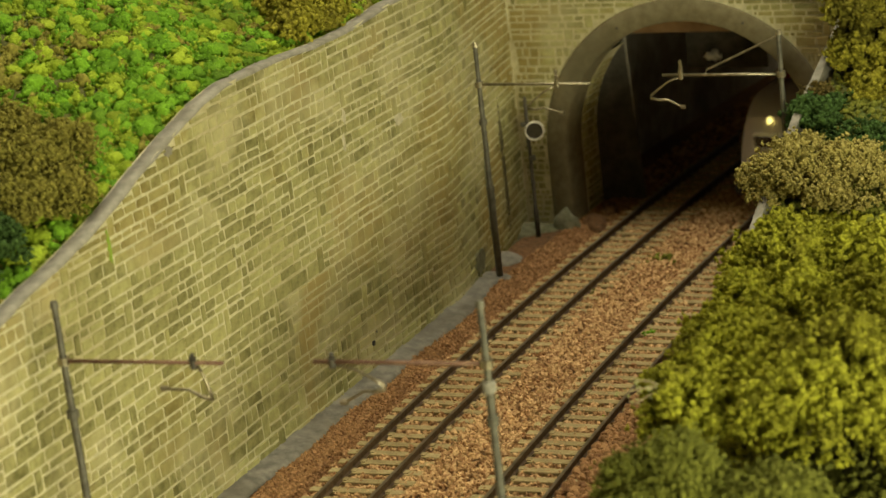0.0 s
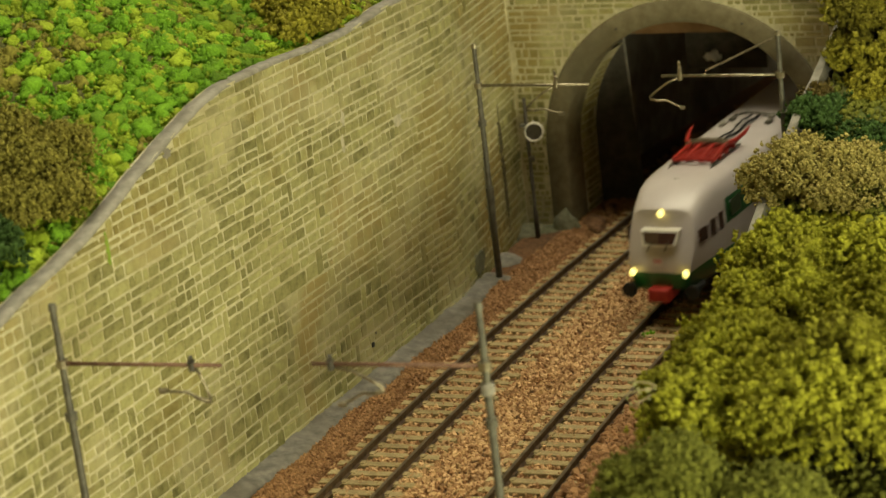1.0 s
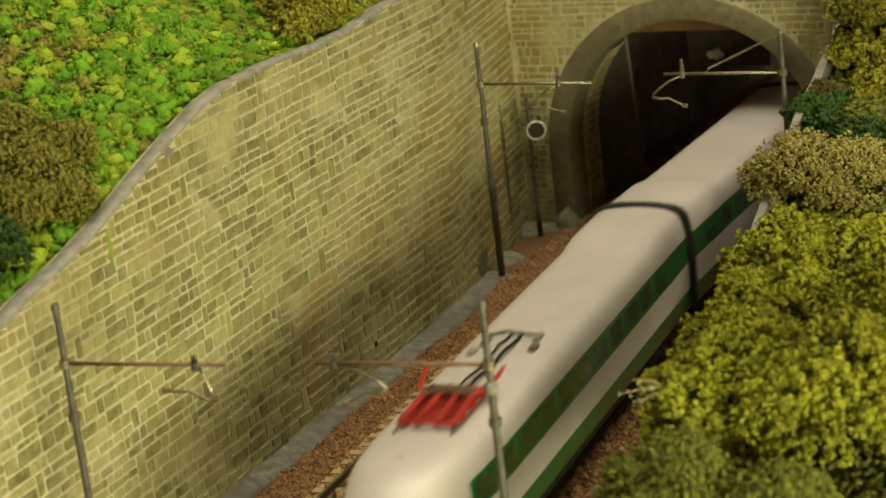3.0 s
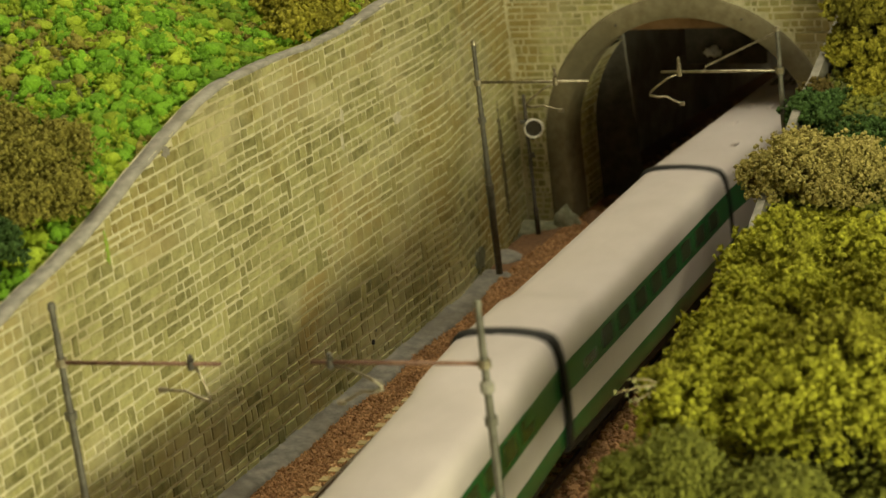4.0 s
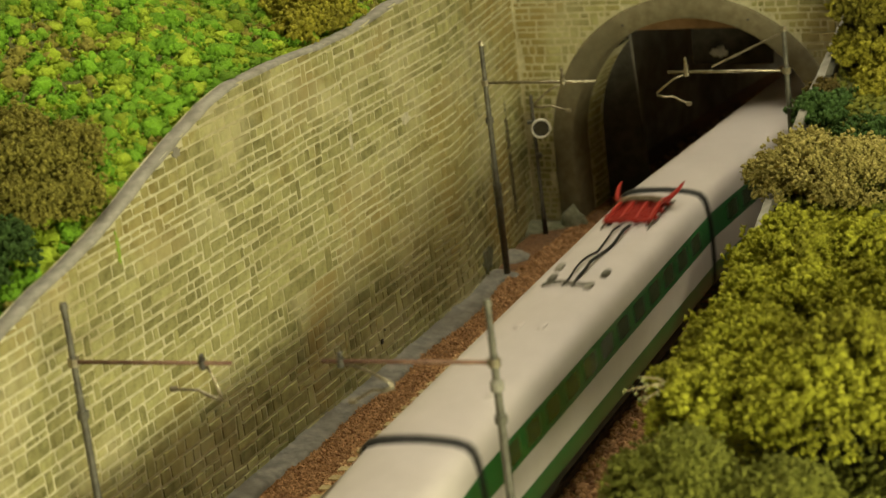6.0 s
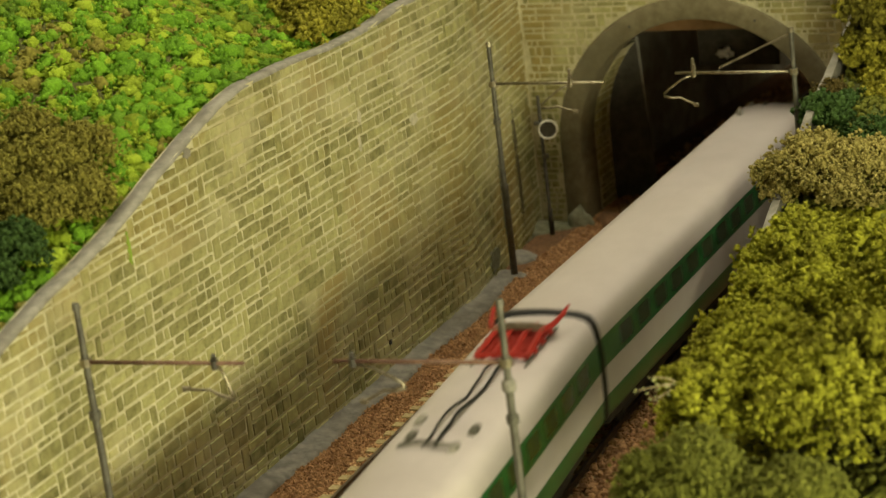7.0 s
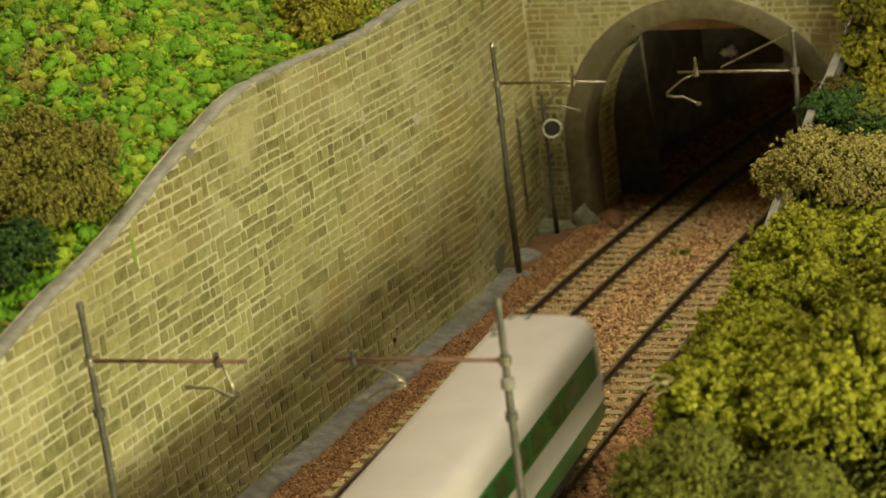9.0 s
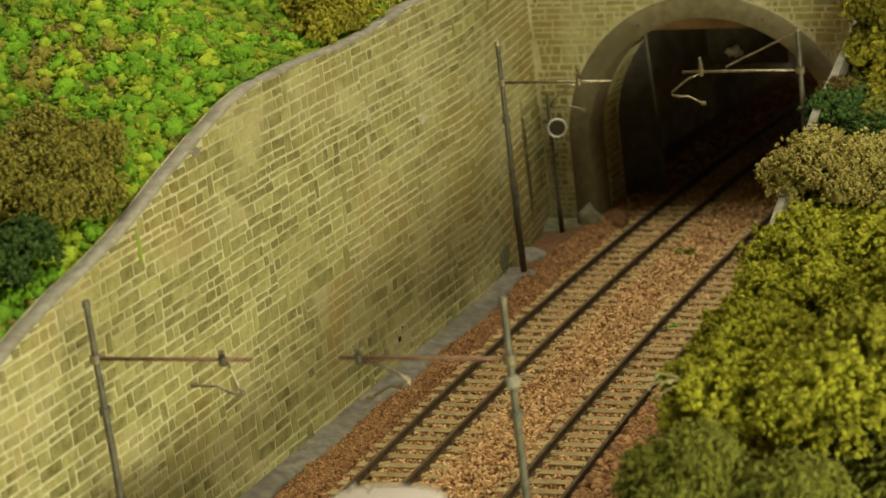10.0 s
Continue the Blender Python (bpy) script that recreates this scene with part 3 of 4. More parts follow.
def chips(name, count, s0, s1, o0, o1, size, mat, label, top, keep=None, seed=3):
    """Loose ballast: angular chips strewn over a stretch of the bed."""
    r = np.random.RandomState(seed)
    base = np.array([(1, 0, 0), (-1, 0, 0), (0, 1, 0), (0, -1, 0), (0, 0, 1), (0, 0, -1)], float)
    tri = np.array([(0, 2, 4), (2, 1, 4), (1, 3, 4), (3, 0, 4), (2, 0, 5), (1, 2, 5), (3, 1, 5), (0, 3, 5)])
    s, o = r.uniform(s0, s1, count), r.uniform(o0, o1, count)
    if keep is not None:
        k = keep(s, o)
        s, o = s[k], o[k]
    n = len(s)
    ax = r.normal(size=(n, 3, 3))
    q, _ = np.linalg.qr(ax)
    sc = size * (0.55 + 0.9 * r.rand(n, 1, 3)) * (0.7 + 0.6 * r.rand(n, 1, 1))
    v = (base[None] * (0.75 + 0.5 * r.rand(n, 6, 1))) * sc
    v = np.einsum("nij,nkj->nki", q, v)
    a = s / RR
    c = np.stack([CX - (RR + o) * np.cos(a), CY + (RR + o) * np.sin(a), top(s, o) + r.uniform(-0.5, 0.35, n) * size], 1)
    v = (v + c[:, None]).reshape(-1, 3)
    f = (tri[None] + 6 * np.arange(n)[:, None, None]).reshape(-1, 3)
    return tagged(raw(name, v, f, mat), label, "ballast", kind="stuff")


def bed_top(s, o):
    return np.interp(o, [-32, -18, 0, GAP / 2, GAP, GAP + 15, GAP + 21, GAP + 27], [-6.0, -4.0, -3.35, -3.0, -3.35, -3.5, -2.0, -1.0])


def off_rails(s, o):
    near = np.minimum(np.abs(np.abs(o) - 8.25), np.abs(np.abs(o - GAP) - 8.25)) < 1.1
    in_track = (np.abs(o) < 15.5) | (np.abs(o - GAP) < 15.5)
    return ~near & (~in_track | (np.random.RandomState(9).rand(len(s)) < 0.85))


chips("ballast", 52000, 930, 1360, -30, GAP + 16, 0.78, M_ballast, "loose reddish tan ballast chips between the rails", bed_top, off_rails)
chips("side_ballast", 22000, 930, 1370, GAP + 13, GAP + 28, 0.6, M_ballast_dark, "fine red brown ballast along the stone wall's foot", bed_top, off_rails, 12)
chips("tunnel_ballast", 7000, 1360, 1560, -30, GAP + 30, 1.0, M_ballast, "reddish ballast chips inside the tunnel", bed_top, off_rails, 8)
chips("near_ballast", 12000, 640, 930, -30, GAP + 28, 1.2, M_ballast, "reddish ballast chips along the tracks", bed_top, off_rails, 5)


# ---- masts of the overhead line ----
def mast(base, inward, label, hang, elbow, clip, stay=False, rusty=False, collar=False):
    """A tubular mast with a bracket arm, an insulator and a steady arm; inward is the way to its track."""
    e = Vector((inward[0], inward[1], 0)).normalized()
    along = Vector((-e.y, e.x, 0))
    t = thing("catenary_mast", label, "railway mast", "masts along the tracks", at=(base[0], base[1], -4))
    U = Vector((0, 0, 1))
    bm = bmesh.new()
    tube(bm, [U * 0, U * 36, U * 36.6, U * 70, U * 70.6, U * 89.6, U * 90.4], [1.25, 1.2, 1.0, 0.95, 0.85, 0.8, 0.6], 12)
    part("pole", bm, M_steel, t, smooth=True)
    bm = bmesh.new()
    tube(bm, [U * 89.6, U * 91.2], [1.15, 0.9], 10)
    part("cap", bm, M_steel if rusty else M_bare, t, "small metal cap")
    bm = bmesh.new()
    box(bm, (-3, -3, -1), (3, 3, 1.6), bevel=0.4)
    part("foot", bm, M_kerb, t, "concrete foot")
    for h in (75.9, 37, 62):
        bm = bmesh.new()
        tube(bm, [U * (h - 1.0), U * (h + 1.0)], 1.55, 10)
        part("clamp", bm, M_bare if h > 70 else M_steel, t)
    bm = bmesh.new()
    tube(bm, [e * 0.8 + U * 75.9, e * 42.8 + U * 75.9], 0.55, 8)
    arm = part("arm", bm, M_rust if rusty else M_bare, t, "rusty brown bracket arm" if rusty else "metal bracket arm", smooth=True)
    bm = bmesh.new()
    q = e * hang + U * 75.9
    tall = 0.45 if rusty else 1.0
    tube(bm, [q + (v - q) * (tall if v.z > q.z else 1.0) for v in (q - U * 1.6, q - U * 1.3, q - U * 0.8, q, q + U * 1.4, q + U * 1.5, q + U * 2.2, q + U * 2.3, q + U * 3.0, q + U * 3.2, q + U * 4.6, q + U * 5.4)],
         [0.7, 0.95, 0.95, 0.9, 0.9, 0.5, 1.0, 0.5, 0.8, 0.45, 0.7, 0.2], 10)
    part("insulator", bm, M_ceramic if rusty else M_bare, arm, "ribbed insulator")
    bm = bmesh.new()
    far = 1 if elbow[0] > hang else -1
    a0, a1, a2 = e * (hang + far) + U * 75.0, e * elbow[0] + U * elbow[1], e * clip[0] + U * clip[1]
    back = (a2 - a1)
    pts = [a0, a0.lerp(a1, 0.35) + U * 1.1, a0.lerp(a1, 0.75) + U * 0.9, a1 + U * 0.5, a1 - U * 0.4, a1 + back * 0.25 - U * 0.2, a1 + back * 0.5 + U * 0.9, a1 + back * 0.75 + U * 0.3, a2]
    tube(bm, pts, [0.4, 0.4, 0.4, 0.5, 0.6, 0.5, 0.4, 0.4, 0.4], 7)
    part("steady_arm", bm, M_bare, arm, smooth=True)
    bm = bmesh.new()
    q = a2
    tube(bm, [q - e * 0.9, q + e * 0.9], 0.75, 8)
    part("wire_clip", bm, M_bare, arm)
    if collar:
        bm = bmesh.new()
        tube(bm, [U * 68.6, U * 69.2, U * 71.2, U * 71.8], [1.0, 1.7, 1.7, 1.0], 10)
        part("collar", bm, M_coping, t, "pale collar")
    if stay:
        bm = bmesh.new()
        tube(bm, [e * 27 + U * 76.2, e * 26.5 + U * 77.6, e * 0.8 + U * 89], 0.4, 7)
        part("stay", bm, M_bare, t, "thin metal stay rod")
    return t


def radial(x, y, inward):
    v = Vector((CX - x, CY - y)).normalized()
    return v if inward else -v


mast((19.6, 751.1), radial(19.6, 751.1, True), "slim grey tube mast at the foot of the stone wall", 30, (18, 67.3), (31, 65.5))
mast((121.0, 712.1), radial(121.0, 712.1, False), "slim grey tube mast with a stay before the tunnel", 36, (47.6, 68), (36, 64.5), stay=True)
mast((-94.7, 495.3), radial(-94.7, 495.3, True), "slim grey tube mast with a rusty arm beside the outer track", 35, (38.7, 67.1), (26.4, 69.2), rusty=True)
mast((6.8, 458.1), radial(6.8, 458.1, False), "slim grey tube mast with a rusty arm beside the inner track", 38, (25.6, 69.8), (36.3, 65.9), rusty=True, collar=True)


def signal():
    t = thing("round_signal", "dark post with a round white-rimmed black disc beside the tunnel", "signal", at=(37.5, 800.0, -3))
    U = Vector((0, 0, 1))
    bm = bmesh.new()
    tube(bm, [U * 0, U * 12, U * 12.4, U * 57, U * 57.5], [1.0, 1.0, 0.75, 0.7, 0.2], 9)
    part("post", bm, M_black, t, smooth=True)
    bm = bmesh.new()
    box(bm, (-2.5, -1.2, 46), (-0.4, 0.6, 47.4), bevel=0.2)
    part("bracket", bm, M_steel, t)
    bm = bmesh.new()
    box(bm, (-0.6, -1.6, 32.5), (1.9, 0.5, 34.2), bevel=0.2)
    part("bracket", bm, M_steel, t)
    c, fwd = Vector((2.4, -3.0, 44.4)), Vector((0.05, 1, 0)).normalized()
    bm = bmesh.new()
    tube(bm, [c, c + fwd * 2.2], 3.3, 28)
    disc = part("disc", bm, M_black, t, "matt black disc")
    bm = bmesh.new()
    side = fwd.cross(U)
    ring = [c + 3.5 * (math.cos(k * math.pi / 18) * side + math.sin(k * math.pi / 18) * U) - fwd * 0.3 for k in range(37)]
    tube(bm, ring, 0.42, 7, cap=False)
    part("rim", bm, M_white, disc, "white painted rim", smooth=True)


signal()


# ---- the train ----
SPEED = 119.7
LIFT = 1.6
SECTION = [(14.6, 11.5), (15.5, 13.0), (15.9, 18.8), (15.9, 23.0), (15.9, 27.2), (15.8, 31.5), (15.45, 35.7), (15.0, 38.6), (14.2, 41.0), (12.7, 42.6), (9.6, 43.5), (5.0, 43.9), (0.0, 44.1)]


def nose_width(d):
    return 0.70 + 0.30 * math.sin(min(d / 46, 1) * math.pi / 2) ** 0.9


def nose_pinch(d, z):
    """How far the nose is drawn in (or swells, below zero) above its lamps."""
    return -0.04 * (1 - min(d / 40, 1)) ** 1.3 * min(max((z - 20) / 9, 0), 1)


def car_body(length, nose=False, bulge_front=False, bulge_rear=False, tail=False):
    """A coach body lofted along x from its rear (-length/2) to its front (length/2); cream with a green band and skirt."""
    bm = bmesh.new()
    n = len(SECTION)
    xs = []
    half = length / 2
    if nose:
        xs = [(half - d, d) for d in (0.0, 0.5, 1.2, 2.2, 3.6, 5.5, 8, 11, 15, 20, 26, 34, 44)]
    else:
        xs = [(half - d, 99) for d in (0.0, 0.5, 1.4, 3, 6, 12, 20, 28, 31, 34, 37, 42)]
    x = xs[-1][0] - 8
    while x > -half + 46:
        xs.append((x, 99))
        x -= 9
    xs += [(-half + d, 99) for d in (42, 37, 34, 31, 28, 20, 12, 6, 3, 1.4, 0.5, 0.0)]
    rings = []
    for x, d in xs:
        fw = rear = 99.0
        if not nose:
            fw = half - x
        rear = x + half
        e = min(fw, rear)
        inset = 1.2 * (1 - min(e / 1.4, 1)) ** 2
        if tail and rear < 8:
            inset = 1.0 * (1 - math.sqrt(1 - (1 - rear / 8) ** 2))
        lift = 0.0
        if bulge_front:
            lift = LIFT * min(max((37 - fw) / 9, 0), 1)
        if bulge_rear:
            lift = max(lift, LIFT * min(max((37 - rear) / 9, 0), 1))
        lift = lift * lift * (3 - 2 * lift / LIFT) / LIFT if lift else 0
        pts = []
        for y, z in SECTION:
            yy, zz, xx = y - inset, z - (inset if z > 30 else 0), x
            if lift and z > 34:
                k = (z - 34) / 10
                zz += lift * k
                yy += lift * 0.35 * (1 - k)
            if nose and d < 46:
                q = min(d / 44, 1)
                w = nose_width(d)
                top = 12 + 32 * (0.79 + 0.21 * (1 - (1 - min(d / 24, 1)) ** 2.2) ** 0.7)
                zz = 12 + (z - 12) * (top - 12) / 32
                yy = y * w * (1 - nose_pinch(d, zz)) * (1 - 0.13 * (1 - q) ** 2 * min(max((22 - zz) / 8, 0), 1))
                # the front face leans back above the lamps and is rounded in plan
                lean = 0.40 * max(zz - 19.5, 0) * (1 - q) ** 1.5 + 0.05 * max(19 - zz, 0) ** 1.6 * (1 - q)
                xx = x - lean - 0.022 * yy * yy * (1 - q) ** 2
            pts.append((xx, yy, zz))
        ring = [bm.verts.new(p) for p in pts] + [bm.verts.new((p[0], -p[1], p[2])) for p in pts[-2::-1]]
        rings.append(ring)
    m = 2 * n - 1
    for i, (a, b) in enumerate(zip(rings, rings[1:])):
        d = (xs[i][1] + xs[i + 1][1]) / 2
        for k in range(m - 1):
            f = bm.faces.new((a[k], a[k + 1], b[k + 1], b[k]))
            row = k if k < n - 1 else m - 2 - k
            if row < 2:
                f.material_index = 1
            elif row in (4, 5) and d > 29 and not (tail and xs[i + 1][0] < 4 - half):
                f.material_index = 1
    for ring in (rings[0], rings[-1]):
        for k in range(n - 1):
            pts = (ring[k], ring[k + 1], ring[m - 2 - k], ring[m - 1 - k]) if k < n - 2 else (ring[k], ring[k + 1], ring[m - 1 - k])
            bm.faces.new(pts).material_index = 1 if k < 2 else 0
    for a, b in zip(rings, rings[1:]):
        bm.faces.new((a[0], b[0], b[m - 1], a[m - 1])).material_index = 2
    bmesh.ops.recalc_face_normals(bm, faces=bm.faces)
    return bm


def window_pane(bm, x0, x1, z0, z1, side, y0, y1, r=0.7):
    """A thin dark pane lying on a side that leans from y0 at z0 to y1 at z1."""
    pts = [(x0 + r, z0), (x1 - r, z0), (x1, z0 + r), (x1, z1 - r), (x1 - r, z1), (x0 + r, z1), (x0, z1 - r), (x0, z0 + r)]
    lay = []
    for out in (-0.4, 0.06):
        lay.append([bm.verts.new((x, side * (y0 + (y1 - y0) * (z - z0) / (z1 - z0) + out), z)) for x, z in pts])
    bm.faces.new(lay[1] if side > 0 else lay[1][::-1])
    for k in range(8):
        bm.faces.new((lay[0][k], lay[0][(k + 1) % 8], lay[1][(k + 1) % 8], lay[1][k]))
    bmesh.ops.recalc_face_normals(bm, faces=bm.faces)


def pantograph(car, x):
    """A lowered red pantograph on the roof, centred at x: dark base rails, folded red arms and a bow with horns."""
    panto = None
    for y in (-7.6, 7.6):
        bm = bmesh.new()
        tube(bm, [(x + 15, y, 43.2), (x + 14, y, 44.5), (x - 14, y, 44.5), (x - 15, y, 43.2)], 0.35, 6)
        if panto is None:
            panto = part("pantograph", bm, M_steel, car, "lowered red pantograph on dark rails")
        else:
            part("base_rail", bm, M_steel, panto)
    for q in (-10, 10):
        for y in (-6.5, 6.5):
            bm = bmesh.new()
            tube(bm, [(x + q, y, 42.2), (x + q, y, 43.2), (x + q, y, 43.4), (x + q, y, 44.4), (x + q, y, 45.2)], [1.1, 1.1, 0.7, 1.0, 0.6], 8)
            part("insulator", bm, M_ceramic, panto, "dark insulator")
    for k, q in enumerate((-11, -7.5, -4, 0, 3.5, 7, 11)):
        bm = bmesh.new()
        wide = 8.6 if k % 2 else 7.4
        tube(bm, [(x + q, -wide, 45.4), (x + q + 0.8, 0, 46.3), (x + q, wide, 45.4)], 0.85, 6)
        part("cross_bar", bm, M_red, panto)
    for y in (-7.2, -2.6, 2.6, 7.2):
        bm = bmesh.new()
        tube(bm, [(x + 12, y, 45.6), (x - 4, y * 0.9, 47.2), (x - 12, y, 46.0)], 0.8, 6)
        part("folded_arm", bm, M_red, panto)
    for y in (-1, 1):
        bm = bmesh.new()
        tube(bm, [(x - 3, y * 6.5, 47.2), (x - 7, y * 9.0, 47.8), (x - 13, y * 10.3, 48.8), (x - 17, y * 10.6, 49.8)], [0.8, 0.8, 0.7, 0.4], 6)
        part("horn", bm, M_red, panto)
    for q in (-6, -3.2):
        bm = bmesh.new()
        tube(bm, [(x + q, -7.5, 47.5), (x + q, -3, 48.3), (x + q, 3, 48.3), (x + q, 7.5, 47.5)], 0.5, 6)
        part("contact_strip", bm, M_bare, panto, "bare metal contact strip")


def roof_cables(car, x0, x1, seed):
    r = random.Random(seed)
    for y in (1.6, -1.4):
        bm = bmesh.new()
        n = 9
        tube(bm, [(x0 + (x1 - x0) * k / n, y + (r.uniform(-0.7, 0.7) if 0 < k < n else 0), 44.9 + 0.5 * math.sin(k * 1.3)) for k in range(n + 1)], 0.5 if y > 0 else 0.36, 6)
        part("roof_cable", bm, M_rubber, car, "black roof cable")
    for k, (x, y) in enumerate(((x1, 6.5), (x1 + (x0 - x1) * 0.12, -7.0), (x1 + (x0 - x1) * 0.3, -8.2), (x1 + (x0 - x1) * 0.2, 8.0))):
        bm = bmesh.new()
        box(bm, (x - 2.4, y - 1.0, 42.0), (x + 2.4, y + 1.0, 44.9), bevel=0.4)
        part("roof_box", bm, M_steel if k % 2 else M_coping, car, "small grey roof fitting")
    bm = bmesh.new()
    tube(bm, [(x1, -8, 44.4), (x1 - 1, -3, 45.2), (x1 + 0.8, 3, 45.3), (x1, 8, 44.4)], 0.5, 6)
    part("roof_bar", bm, M_steel, car)


def bogie(car, x):
    bm = bmesh.new()
    box(bm, (x - 19, -11.5, 4.5), (x + 19, -9.8, 10), bevel=0.5)
    box(bm, (x - 19, 9.8, 4.5), (x + 19, 11.5, 10), bevel=0.5)
    box(bm, (x - 4, -10, 5), (x + 4, 10, 9.5), bevel=0.5)
    b = part("bogie", bm, M_under, car, "dark bogie frame")
    for q in (-14, 14):
        for y in (-8.0, 8.0):
            bm = bmesh.new()
            tube(bm, [(x + q, y - 1.0, 5.4), (x + q, y + 1.0, 5.4)], 5.4, 20)
            part("wheel", bm, M_under, b)


CARS = []


def coach(s_front, s_rear, label, nose=False, bulge_front=False, bulge_rear=False, tail=False, panto=None, cables=None, vents=()):
    length = s_rear - s_front - 1.6
    half = length / 2
    car = thing("train_coach", label, "train coach", "coaches of one train")
    body = part("body", car_body(length, nose, bulge_front, bulge_rear, tail), [M_cream, M_green, M_under], car, "cream and green lacquered body", smooth=True)
    bm = bmesh.new()
    box(bm, (-half + 10, -12, 6), (half - (24 if nose else 10), 12, 11.6), bevel=0.8)
    part("underframe", bm, M_under, car, "dark underframe")
    bogie(car, -half + 42)
    bogie(car, half - (52 if nose else 42))
    # side windows in the green band
    x = half - (31 if nose else 16)
    shapes = {}
    while x - 11 > -half + 12:
        for side in (-1, 1):
            if side not in shapes:
                bm = bmesh.new()
                window_pane(bm, -10.5, 0, 28.8, 34.4, side, 15.9, 15.6)
                shapes[side] = to_mesh("window", bm, M_pane)
            ob = new("window", shapes[side])
            ob.parent = car
            ob.location.x = x * MM
        x -= 15.5
    if nose:
        for side in (-1, 1):
            for x0, x1, z0, z1 in ((half - 13.6, half - 8.0, 26.6, 31.0), (half - 19.6, half - 16.4, 26.4, 31.8), (half - 25.6, half - 22.4, 26.6, 32.4)):
                bm = bmesh.new()
                vs, fs = [], []
                for out in (-0.5, 0.12):
                    for x, z in ((x0, z0), (x1, z0), (x1 - (2.6 if x1 > half - 8 else 0), z1), (x0, z1)):
                        y = (15.9 if z < 28 else 15.8) * nose_width(half - x) * (1 - nose_pinch(half - x, z)) + out
                        vs.append(bm.verts.new((x, side * y, z)))
                bm.faces.new(vs[4:])
                for k in range(4):
                    bm.faces.new((vs[k], vs[(k + 1) % 4], vs[4 + (k + 1) % 4], vs[4 + k]))
                bmesh.ops.recalc_face_normals(bm, faces=bm.faces)
                part("cab_window", bm, M_glass, car, "dark cab side window")
        # front window, set in a bright frame
        for grow, name, mat, out in ((0.7, "window_frame", M_white, 0.35), (0.0, "front_window", M_glass, 0.6)):
            bm = bmesh.new()
            lay = []
            for dx in (-2.0, out):
                lay.append([bm.verts.new((half - 0.40 * max(z - 19.5, 0) - 0.022 * y * y + dx, y, z)) for y, z in
                            ((-5.0 - grow, 27.2 - grow), (0, 27.1 - grow), (5.0 + grow, 27.2 - grow), (6.1 + grow, 30.8 + grow), (0, 31.0 + grow), (-6.1 - grow, 30.8 + grow))])
            bm.faces.new([lay[1][k] for k in (0, 1, 4, 5)])
            bm.faces.new([lay[1][k] for k in (1, 2, 3, 4)])
            for k in range(6):
                bm.faces.new((lay[0][k], lay[0][(k + 1) % 6], lay[1][(k + 1) % 6], lay[1][k]))
            bmesh.ops.recalc_face_normals(bm, faces=bm.faces)
            part(name, bm, mat, car)
        for y in (-3.4, 2.6):
            bm = bmesh.new()
            tube(bm, [(half - 1.5, y, 25.2), (half - 2.3, y + 1.0, 28.2)], 0.2, 5)
            part("wiper", bm, M_black, car)
        bm = bmesh.new()
        for y in (-1.4, 0.2):
            tube(bm, [(half - 1.0, y, 22.6), (half - 0.5, y + 1.0, 21.4)], 0.3, 5)
        part("emblem", bm, M_red, car, "small red emblem")
        for y, z, dx in ((0, 36.6, -7.0), (-9.4, 17.6, -1.6), (9.4, 17.6, -1.6)):
            bm = bmesh.new()
            bmesh.ops.create_uvsphere(bm, u_segments=14, v_segments=9, radius=1.3, matrix=Matrix.Translation((half + dx, y, z)) @ Matrix.Diagonal((0.8, 0.85, 1.0, 1)))
            part("headlamp", bm, M_lamp, car, "glowing yellow headlamp", smooth=True)
        bm = bmesh.new()
        box(bm, (half - 9, -4.0, 7.8), (half + 1.2, 4.0, 12.8), bevel=1.2)
        part("coupler_cover", bm, M_red, car, "bright red coupler cover")
        bm = bmesh.new()
        tube(bm, [(half - 24, -11, 40.6), (half - 23.4, -7, 42.7), (half - 23, 0, 43.85), (half - 23.4, 7, 42.7), (half - 24, 11, 40.6)], 0.25, 6)
        part("roof_seam", bm, M_coping, car, "seam across the roof")
        for y in (-11.2, 11.2):
            bm = bmesh.new()
            tube(bm, [(half - 12, y, 11.2), (half - 3, y, 11.2), (half - 2.9, y, 11.2), (half - 1.0, y, 11.2)], [1.3, 1.3, 2.5, 2.5], 12)
            part("buffer", bm, M_rubber, car, "black buffer")
    else:
        bm = bmesh.new()
        inner = [(y - 0.3, z - (0.3 if z > 30 else 0)) for y, z in SECTION]
        outer = [(y + 0.6, z + (0.6 if z > 30 else 0)) for y, z in SECTION]
        if bulge_front:
            inner = [(y + 0.6, z + LIFT * max((z - 34) / 10, 0)) for y, z in inner]
            outer = [(y + 0.6, z + LIFT * max((z - 34) / 10, 0)) for y, z in outer]
        cols = [(*a, *b) for a, b in zip(inner, outer)]
        cols = cols + [(-a, b, -c, d) for a, b, c, d in cols[-2::-1]]
        strip(bm, [[(half - 1.4, a, b), (half - 0.9, c, d), (half + 2.4, c, d), (half + 2.9, a, b)] for a, b, c, d in cols])
        bmesh.ops.recalc_face_normals(bm, faces=bm.faces)
        part("gangway_bellows", bm, M_rubber, car, "black rubber gangway ring", smooth=True)
